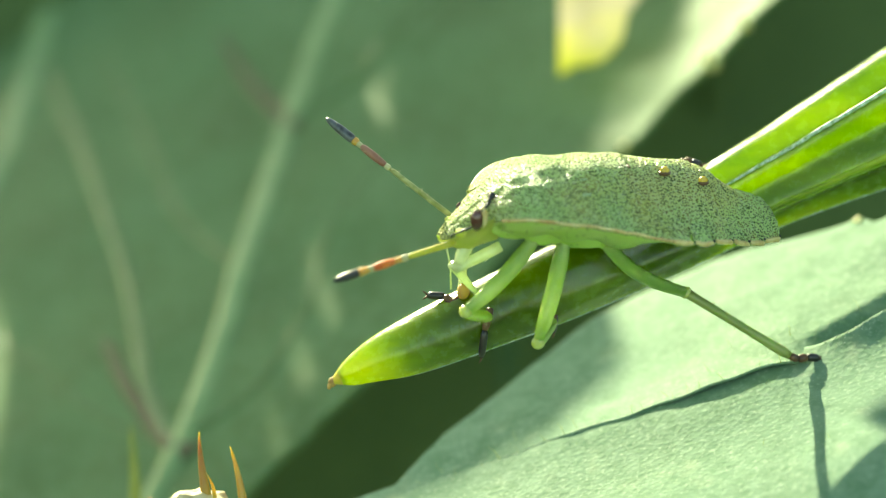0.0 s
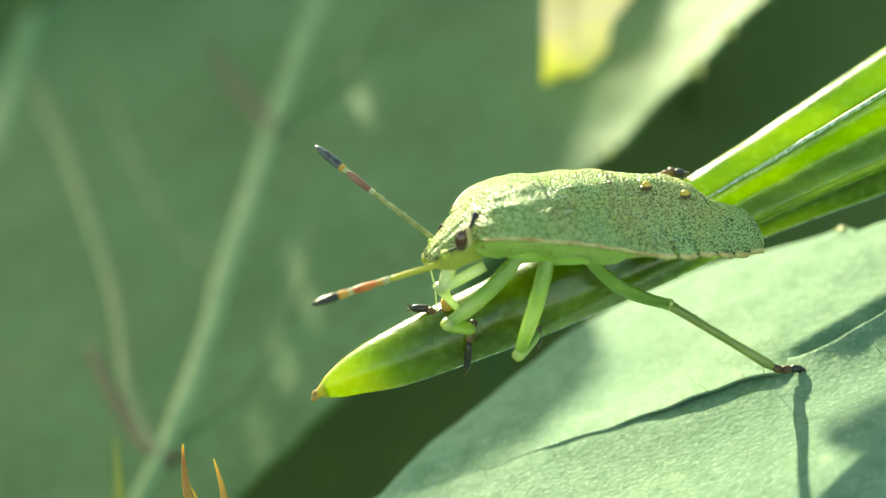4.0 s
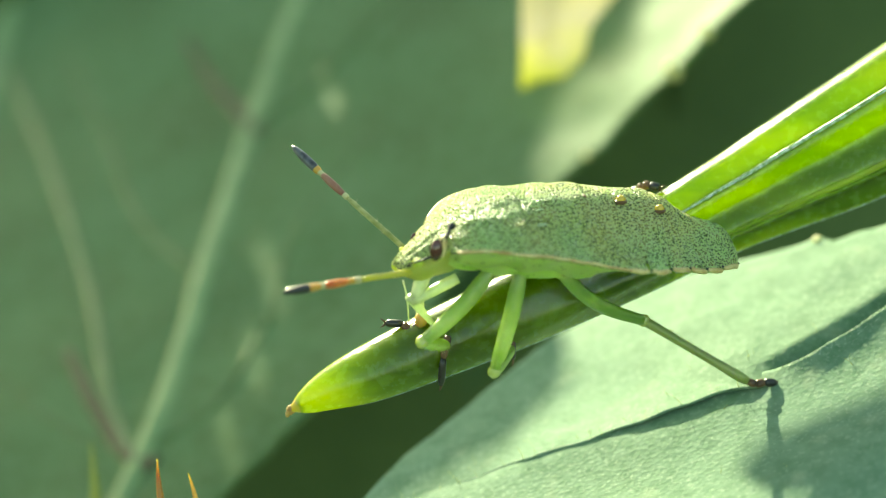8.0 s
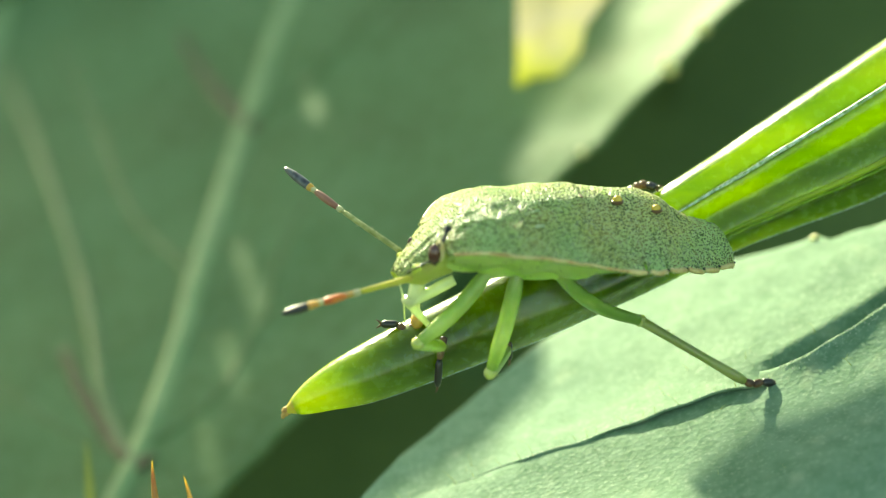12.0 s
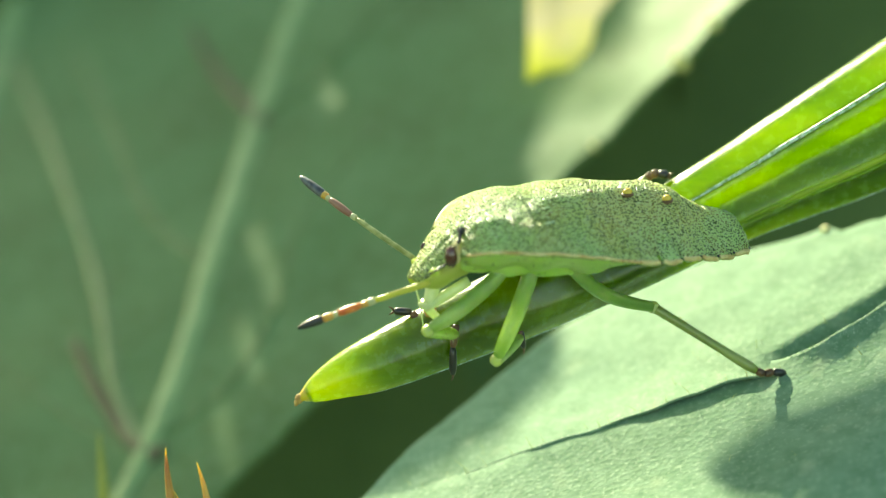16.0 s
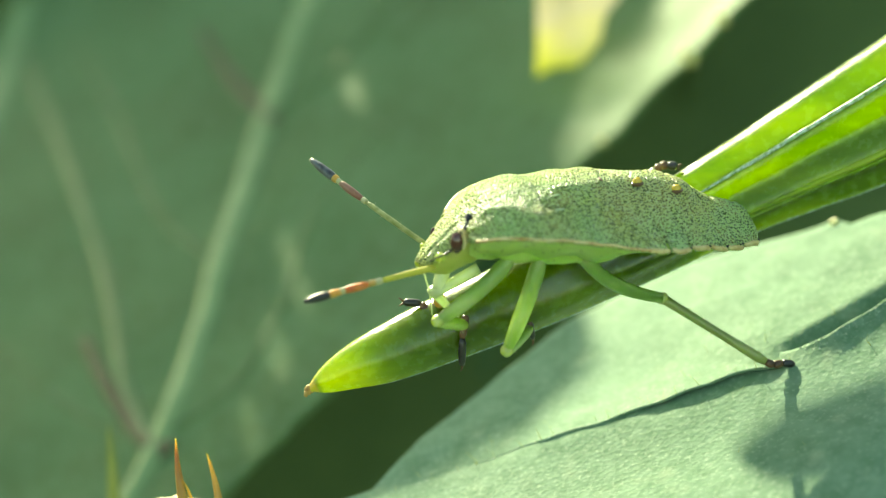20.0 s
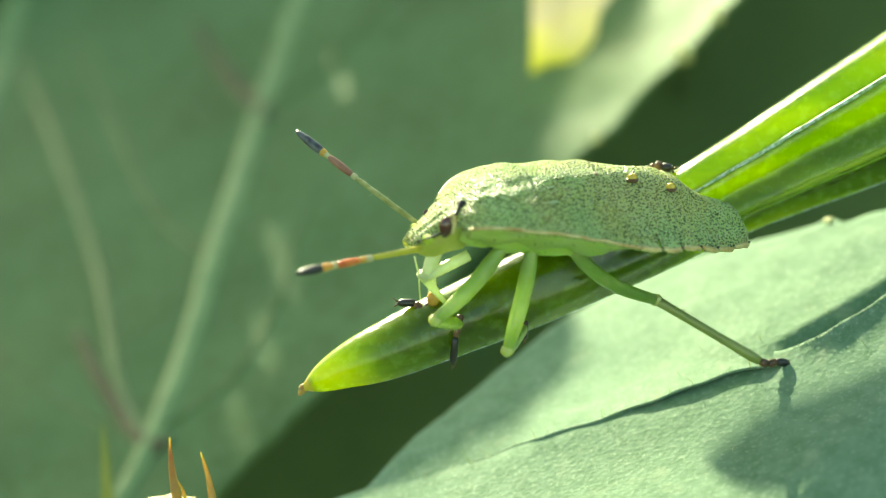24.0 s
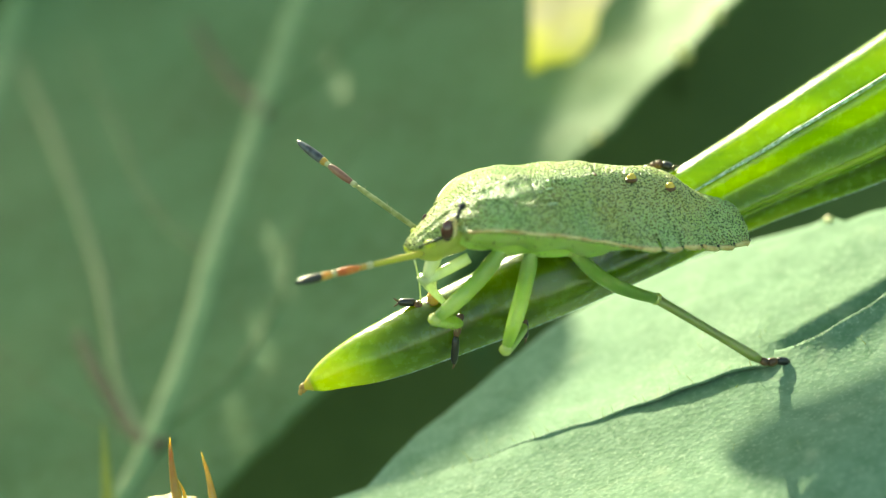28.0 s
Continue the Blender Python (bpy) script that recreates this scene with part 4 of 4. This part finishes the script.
# what moves: rows of seconds, shift in mm and turns of the body; then the upward turns of the two antennae, the two turns of the head,
# and the sideward turns of the antennae
BUG = [
    (0, 0, 0, 0, 0, 0, 0, 0.3, -0.13, 0, 0, 1.59, 0.21),
    (0.5, -0.007, -0.02, -0.03, -0.104, -0.492, -0.118, -0.92, -0.88, -0.31, 0.492, 0.69, -2.41),
    (1, -0.023, -0.039, -0.063, 0.441, -0.911, -0.119, -3.25, -3.52, -2.8, 1.182, -6.25, -8.07),
    (1.5, -0.019, -0.038, -0.089, 0.196, -1.036, -0.138, -3.08, -2.32, -2.45, 1.642, -5.81, -7.96),
    (2, -0.021, -0.042, -0.14, 0.077, -2.053, -0.703, -8.19, -5, -6.247, 4.552, -18.22, -13.58),
    (2.5, -0.015, -0.039, -0.157, -0.028, -1.912, -0.642, -5.34, -4.53, -4.362, 4.677, -8.82, -15.06),
    (3, 0.011, -0.053, -0.131, -0.333, -1.229, -0.562, 0.24, -1.01, -0.45, 2.629, -8.16, -12.13),
    (3.5, -0.009, -0.013, -0.175, -0.786, -1.927, -0.74, -0.49, -1.35, -1.222, 3.011, -8.54, -12.38),
    (5.5, 0.001, 0.005, -0.042, -2.27, -0.441, -0.575, 8.53, 6.54, 5.68, 0.278, 2.99, -1.79),
    (6, -0.054, -0.057, -0.083, -2.169, -1.145, -0.893, 7.29, 2.89, 4.139, 3.711, 1.96, -9.17),
    (6.5, -0.038, -0.085, -0.094, -1.967, -0.863, -0.171, 10.17, 4.15, 5.802, 3.21, 3.94, -9.74),
    (7, -0.026, -0.061, -0.076, -2.698, -0.751, -0.688, 11.67, 6.27, 6.514, 3.731, 5.11, -5.81),
    (7.5, -0.045, -0.092, -0.072, -2.371, -1.044, -0.523, 9.97, 3.94, 5.903, 4.745, 3.97, -9.26),
    (8, -0.028, -0.093, -0.087, -2.028, -0.817, -0.412, 9.68, 2.76, 5.999, 5.455, 1.65, -12.07),
    (8.5, -0.057, -0.086, -0.102, -1.78, -1.013, -0.22, 5.79, -1.4, 3.548, 7.188, -3.41, -16.87),
    (9, -0.052, -0.082, -0.105, -1.479, -1.06, 0.104, 5.82, -1.73, 2.357, 5.353, -3.55, -16.1),
    (9.5, -0.05, -0.094, -0.11, -2.066, -1.554, -0.388, 5.1, -1.75, 1.041, 6.389, -5.45, -16.89),
    (10, -0.018, -0.113, -0.065, -2.235, -0.142, 0.048, 11.97, 3.87, 5.976, 2.39, 5.49, -7.39),
    (10.5, -0.028, -0.09, -0.062, -1.873, -0.448, -0.081, 9.81, 2.21, 5.599, 3.991, 4.52, -10.72),
    (11, -0.007, -0.041, -0.06, -1.882, -0.082, 0.016, 9.73, 3.08, 5.332, 3.848, 3.62, -9.6),
    (11.5, -0.033, -0.076, -0.063, -1.672, -0.447, 0.667, 5.97, -1.23, 2.89, 5.293, 0.15, -15.73),
    (12, -0.044, -0.094, -0.091, -1.659, -0.93, 0.455, 3.33, -5.16, 0.317, 6.528, -4.85, -19.51),
    (12.5, -0.044, -0.102, -0.121, -2.476, -1.533, 0.048, 1.61, -6.52, -3.146, 6.203, -9.16, -21.05),
    (14.5, -0.073, -0.082, -0.26, -2.408, -4.707, -0.971, -1.83, -6.98, -5.06, 10.031, -25.58, -24.09),
    (15, -0.055, -0.093, -0.309, -2.472, -5.212, -1.236, -3.16, -6.48, -3.042, 12.659, -29.38, -23.95),
    (15.5, -0.026, -0.092, -0.316, -2.342, -4.627, -0.985, 0.5, -3.59, -1.021, 11.693, -14.43, -21.25),
    (16, -0.034, -0.122, -0.31, -2.19, -4.477, -0.839, 1.81, -2.63, 0.273, 11.262, -21.63, -20.9),
    (16.5, -0.037, -0.112, -0.301, -2.393, -4.534, -1.037, 0.73, -4.39, 0.801, 12.527, -16.72, -23.32),
    (17, -0.031, -0.094, -0.298, -2.054, -4.151, -0.901, 3.44, -2.29, 0.462, 9.16, -14.98, -20.07),
    (17.5, -0.027, -0.101, -0.28, -2.287, -4.132, -1.156, 0.73, -2.77, -1.4, 8.927, -14.42, -19.81),
    (18, -0.028, -0.099, -0.269, -0.923, -3.762, -1.046, 2.3, -4.5, -0.114, 9.283, -16.78, -21.25),
    (18.5, 0.001, -0.073, -0.247, -2.17, -3.143, -0.811, 5.94, -0.24, 3.32, 7.707, -6.68, -16.76),
    (19, -0.01, -0.037, -0.215, -2.536, -3.154, -1.185, 5.92, -0.46, 2.41, 7.293, -6.03, -16.74),
    (19.5, -0.034, -0.083, -0.249, -2.888, -3.815, -0.972, 4.12, -2.96, -1.306, 6.619, -11.99, -19.01),
    (20, -0.022, -0.123, -0.26, -2.736, -3.859, -1.048, 6.03, -1.37, 1.226, 6.918, -8.5, -18.63),
    (20.5, -0.013, -0.088, -0.218, -1.708, -3.027, -0.652, 7.34, -1.31, 3.508, 5.08, -4.32, -18.51),
    (21, 0.032, -0.064, -0.174, -1.816, -1.769, -0.75, 11.28, 2.34, 5.761, 5.428, 2.3, -14.73),
    (21.5, 0.031, -0.078, -0.121, -1.368, -0.779, 0.101, 13.77, 4.8, 8.614, 1.556, 7.44, -6.72),
    (23.5, -0.043, -0.085, -0.021, -1.314, -0.284, -0.346, 11.58, 2.49, 9.402, 0.385, 8.81, -2.22),
    (24, -0.064, -0.041, -0.047, -1.834, -0.537, -0.302, 6.93, -1.63, 4.995, 2.207, 2.38, -8.98),
    (24.5, -0.065, -0.048, -0.085, -2.271, -1.005, -0.29, 6.7, -1.81, 4.437, 3.578, 1.79, -11.94),
    (25, -0.076, -0.072, -0.098, -2.417, -1.483, -0.386, 5.59, -2.84, 3.572, 4.456, -1, -14.22),
    (25.5, -0.037, -0.042, -0.065, -2.054, -0.568, -0.399, 7.81, -0.02, 5.843, 2.904, 3.37, -6.87),
    (26, -0.021, -0.062, -0.062, -1.309, -0.311, -0.099, 7.42, -0.22, 5.938, 2.48, 2.15, -8.89),
    (26.5, -0.078, -0.058, -0.052, -1.981, -0.331, -0.15, 7.85, -0.46, 6.559, 1.773, 4.67, -7.83),
    (27, -0.067, -0.026, -0.067, -2.802, -0.911, -0.34, 7.31, -1.56, 4.673, 3.257, 2.69, -10.68),
    (27.5, -0.075, -0.054, -0.108, -1.754, -1.167, -0.606, 4.36, -3.54, 3.067, 4.813, -2.61, -13.99),
    (28, -0.085, -0.089, -0.103, -1.74, -1.453, -0.637, 5.93, -3.02, 4.297, 5.101, -1.11, -14.85),
]


def bug_pose(row):
    t, x, y, z, a, b, c = row[:7]
    return Matrix.Translation(PIVOT + Vector((x, y, z))) @ pose(0, 0, 0, a, b, c) @ Matrix.Translation(BASE - PIVOT) @ R0


REST = bug_pose(BUG[0])
IN = REST.inverted()


NECK = Vector((-3.75, 0, 0.25))


def head_pose(row):
    return Matrix.Translation(NECK) @ pose(0, 0, 0, 0, row[9], row[10]) @ Matrix.Translation(-NECK)


def inside(p):
    """A point of the millimetre space in the body's own space."""
    return IN @ Vector(p)


moves = [(head, [(row[0], Matrix.Translation(head_pose(row).translation * MM) @ head_pose(row).to_3x3().to_4x4()) for row in BUG])]


def metres(m):
    k = m.copy()
    k.translation = m.translation * MM
    return k


# beak
for name, a, b, ra, rb in (("beak_segment", (1.733, -1.9, 0.085), (0.322, -2, -0.628), 0.17, 0.14), ("beak_segment", (0.271, -2, -0.458), (1.002, -0.9, -1.33), 0.14, 0.08),
                           ("beak_segment", (0.747, -2, 0.271), (0.475, -2, -0.492), 0.24, 0.17)):
    a, b = inside(a), inside(b)
    part(name, rod([(*a.lerp(b, k / 6), ra + (rb - ra) * k / 6 + 0.015 * math.sin(math.pi * k / 6)) for k in range(7)], 10), BEAK, bug, "pale beak segment")
part("stylet", rod([(*inside(p), 0.025) for p in ((0.101, -2.2, 0.051), (0.221, -1.9, -0.493), (0.242, -0.9, -1.227))], 6), BEAK, bug, "thin pale mouth bristle")


# antennae
def antenna(root_at, tip_at, kinds, column):
    """The column of BUG holds its turn up and down, the one four further on its turn sideways."""
    a, b = inside(root_at), inside(tip_at)
    d = b - a
    n = d.length
    turn = Vector((1, 0, 0)).rotation_difference(d).to_matrix().to_4x4()
    first = None
    for k, (s0, s1, r0, r1, r2, mat, name, label) in enumerate(kinds):
        line = []
        for i in range(11):
            t = i / 10
            r = (1 - t) ** 2 * r0 + 2 * t * (1 - t) * r1 + t * t * r2
            if i in (0, 10):
                r *= 0.6
            p = turn @ Vector((n * (s0 + (s1 - s0) * t), 0, 0.12 * math.sin(3.1 * (s0 + (s1 - s0) * t))))
            line.append((*p, r))
        ob = part(name, rod(line, 12), mat, first or bug, label)
        if first is None:
            first = ob
    bristles = random.Random(column)
    for i in range(26):
        s = bristles.uniform(0.1, 0.95)
        p = turn @ Vector((n * s, 0, 0.12 * math.sin(3.1 * s)))
        q = Vector((bristles.uniform(-1, 1), bristles.uniform(-1, 1), bristles.uniform(-1, 1))).normalized()
        part("bristle", rod([(*(p + q * 0.07), 0.012), (*(p + q * 0.17 + d.normalized() * 0.05), 0.004)], 4), JOINT, first)
    r0 = R0.to_3x3().to_4x4()
    moves.append((first, [(row[0], metres(Matrix.Translation(head_pose(row) @ a) @ r0.inverted() @ pose(0, 0, 0, 0, row[column], row[column + 4]) @ r0)) for row in BUG]))


antenna((0.37, -2.5, 0.202), (-3.205, -4.2, -0.949), (
    (0.0, 0.42, 0.11, 0.085, 0.085, STRAW, "antenna", "yellow antenna with an orange band and a black tip"),
    (0.41, 0.47, 0.09, 0.12, 0.09, JOINT, "antenna_joint", "pale joint"), (0.46, 0.52, 0.085, 0.10, 0.08, AMBER, "antenna_segment", ""),
    (0.51, 0.70, 0.08, 0.15, 0.09, ORANGE, "antenna_segment", "orange red segment"), (0.69, 0.73, 0.08, 0.10, 0.08, JOINT, "antenna_joint", ""),
    (0.72, 0.81, 0.08, 0.13, 0.12, AMBER, "antenna_segment", "amber segment base"), (0.80, 1.0, 0.12, 0.17, 0.05, BLACK, "antenna_segment", "black antenna tip")), 7)
antenna((0.052, -1.2, 1.152), (-3.594, -0.3, 4.048), (
    (-0.09, 0.46, 0.08, 0.085, 0.08, OLIVE, "antenna", "olive antenna with a rusty band and a dark tip"),
    (0.45, 0.49, 0.09, 0.11, 0.08, JOINT, "antenna_joint", ""), (0.48, 0.70, 0.08, 0.16, 0.09, RUST, "antenna_segment", "rust brown segment"),
    (0.69, 0.73, 0.08, 0.10, 0.08, JOINT, "antenna_joint", ""), (0.72, 0.76, 0.09, 0.14, 0.13, AMBER, "antenna_segment", "amber segment base"),
    (0.75, 1.0, 0.13, 0.19, 0.06, SLATE, "antenna_segment", "dark slate antenna tip")), 8)


# legs
def aim(a, b, ref):
    return axes(a, b - a, ref)


def limb(length, prof, bow=0.0, n=14, sides=12):
    r = curve(*prof)
    return rod([(length * k / n, 0, bow * math.sin(math.pi * k / n) * length, r(k / n)) for k in range(n + 1)], sides)


def leg(coxa, knee, foot, toes, thigh_prof, shin_prof, thigh_mat, shin_mat, bow, toe_r=0.11, hooks=True, held=None):
    """held: the knee keeps its place beside the pod, moved on by that share of the body's pitch, and the hip end slides in its socket."""
    c, k, f = inside(coxa), inside(knee), inside(foot)
    l1, l2 = (k - c).length, (f - k).length
    ref = Vector((0.2, 1, 0.3)).normalized()
    part("coxa", blob((0.36, 0.32, 0.44), c + Vector((0, 0.08, 0.16)), 0.1, 16, 12), BELLY, bug)
    femur = part("femur", limb(l1, thigh_prof, bow), thigh_mat, bug)
    tibia = part("tibia", limb(l2, shin_prof, 0.0), shin_mat, bug)
    part("knee_cap", blob((0.18, 0.2, 0.2), (0, 0, 0), 0.12, 16, 12), KNEE, tibia, "yellowish knee")
    spikes = random.Random(int(l1 * 1000))
    for i in range(16):
        s = spikes.uniform(0.15, 0.97)
        r = curve(*shin_prof)(s) * 0.9
        a = spikes.uniform(0, 6.3)
        p = Vector((l2 * s, math.cos(a) * r, math.sin(a) * r))
        q = p + Vector((0.08, math.cos(a) * 0.1, math.sin(a) * 0.1))
        part("leg_bristle", rod([(*p, 0.013), (*q, 0.004)], 4), OLIVE, tibia)
    m0 = aim(k, f, ref)
    back_in = (REST @ m0).inverted()
    pts = [back_in @ Vector(p) for p in toes]
    for i, (p, q) in enumerate(zip(pts, pts[1:])):
        last = i == len(pts) - 2
        line = [(*p.lerp(q, j / 6), toe_r * (0.85 + 0.25 * math.sin(math.pi * (0.15 + 0.7 * j / 6))) * (0.75 if j in (0, 6) else 1)) for j in range(7)]
        part("tarsus_segment", rod(line, 10), BLACK if last else BROWN, tibia, "black end of the foot" if last else "brown foot segment")
    if hooks:
        e, d = pts[-1], (pts[-1] - pts[-2]).normalized()
        for s in (-1, 1):
            w = d.cross(Vector((0, 0, 1))).normalized() * 0.09 * s
            part("claw", rod([(*e, 0.035), (*(e + d * 0.09 + w), 0.03), (*(e + d * 0.13 + w * 1.6 + Vector((0, 0, -0.05))), 0.008)], 6), BROWN, tibia)
    world_foot = REST @ f
    rows1, rows2 = [], []
    kp = k
    for row in BUG:
        g = bug_pose(row).inverted() @ world_foot
        span = g - c
        d = min(span.length, (l1 + l2) * 0.999)
        e = span.normalized()
        along = (l1 * l1 - l2 * l2 + d * d) / (2 * d)
        out = math.sqrt(max(l1 * l1 - along * along, 0))
        sidew = k - c
        sidew = (sidew - e * sidew.dot(e)).normalized()
        kp = c + e * along + sidew * out
        hip = c
        if held is not None:
            kp = bug_pose(row).inverted() @ (REST @ k + Vector((held * row[5], 0, 0)))
            kp = g + (kp - g).normalized() * l2
            hip = kp + (c - kp).normalized() * l1
        rows1.append((row[0], metres(aim(hip, kp, ref))))
        rows2.append((row[0], metres(aim(kp, g, ref))))
    moves.append((femur, rows1))
    moves.append((tibia, rows2))
    return tibia, back_in


THIGH = ((0, 0.17), (0.25, 0.25), (0.7, 0.24), (0.93, 0.18), (1, 0.15))
SHORT = ((0, 0.18), (0.3, 0.21), (0.8, 0.20), (1, 0.15))
# hind, middle and fore leg by the lens, then those of the far side
leg((4.81, -2.1, 0.271), (7.61, 0.6, -1.363), (10.886, 0.7, -3.351), ((10.886, 0.7, -3.351), (11.143, 0.75, -3.46), (11.436, 0.8, -3.392), (11.828, 0.9, -3.433)),
    ((0, 0.2), (0.2, 0.22), (0.55, 0.22), (0.9, 0.18), (1, 0.17)), ((0, 0.17), (0.1, 0.15), (0.6, 0.14), (0.95, 0.17), (1, 0.12)), LEG, SHIN, -0.08, 0.12)
leg((3.646, -2.3, 0.355), (2.855, -1.9, -2.821), (3.415, 0.25, -2.271), ((3.415, 0.25, -2.271), (3.5, 0.2, -2.023), (3.464, 0.5, -2.598)), THIGH, SHORT, LEG, LEG, 0.02, 0.09, held=0.06)
leg((2.755, -2.6, 0.353), (0.672, -2.6, -1.864), (1.388, -0.65, -2.099), ((1.388, -0.65, -2.099), (1.458, -0.62, -1.805), (1.285, -0.6, -2.5), (1.185, -0.35, -3.33)), THIGH, SHORT, LEG, LEG, 0.05, 0.11, held=0.03)
shin, own = leg((1.675, -0.3, 0.628), (0.628, -0.3, 0.227), (0.597, 0.1, -1.387), ((0.597, 0.1, -1.458), (0.281, 0, -1.701), (0.053, 0.1, -1.458), (-0.475, 0.2, -1.442)),
    THIGH, ((0, 0.13), (0.4, 0.12), (0.8, 0.14), (1, 0.15)), LEG, BEAK, 0.0, 0.12)
part("shin_end", blob((0.26, 0.2, 0.2), own @ Vector((0.63, -0.15, -1.312)), 0.12, 18, 12), AMBER, shin, "amber swollen end of the shin")
leg((3.969, 0.1, 0.509), (3.104, 2.2, 1.289), (3.361, 1.9, 0.289), ((3.361, 1.9, 0.289), (3.216, 1.9, 0.235), (2.999, 1.9, 0.163)), THIGH, SHORT, LEG, LEG, 0.0, 0.1)
leg((5.399, 0.4, 0.635), (6.868, 2.6, 2.174), (7.619, 2, 2.715), ((7.619, 2, 2.715), (7.734, 1.9, 2.819), (7.938, 1.8, 2.778), (8.214, 1.7, 2.666)), THIGH, SHORT, LEG, SHIN, 0.0, 0.13)


def motions():
    walk(bug, [(row[0], ROOT @ metres(bug_pose(row))) for row in BUG])
    # the two shade casters overhead sway slowly
    sway = ((0, -0.3, 2.4), (2, -0.3, 2.5), (3, -0.25, 2.0), (5.6, -0.1, 1.5), (7, -0.05, 1.0), (8, 0.0, 0.0), (10, 0.05, -2.0), (12, 0.05, -1.5), (15, 0.1, -1.7),
            (17, 0.05, -0.9), (19, -0.15, -1.1), (21, -0.12, -0.2), (24, -0.02, -1.4), (27, 0.0, -0.9), (28, 0.0, -0.9))
    slide = curve((0, 0.15), (5.6, 0.1), (8, -0.1), (10, -0.85), (12, -0.85), (15, -0.75), (17, -0.3), (19, 0.1), (21, 0.1), (24, -0.1), (28, -0.2))
    walk(over_caster, [(t, ROOT @ metres(overhead(slide(t), b, 110))) for t, b, a in sway])
    walk(lobe_caster, [(t, ROOT @ metres(overhead(a, -0.1 * a, 60))) for t, b, a in sway])
    walk(yl, [(t, ROOT @ metres(Matrix.Translation((0, 0, z)) @ YM)) for t, z in ((0, 0.28), (3, 0.15), (6, 0.06), (9, 0.0), (28, 0.0))])
    for ob, rows in moves:
        walk(ob, rows)


motions()
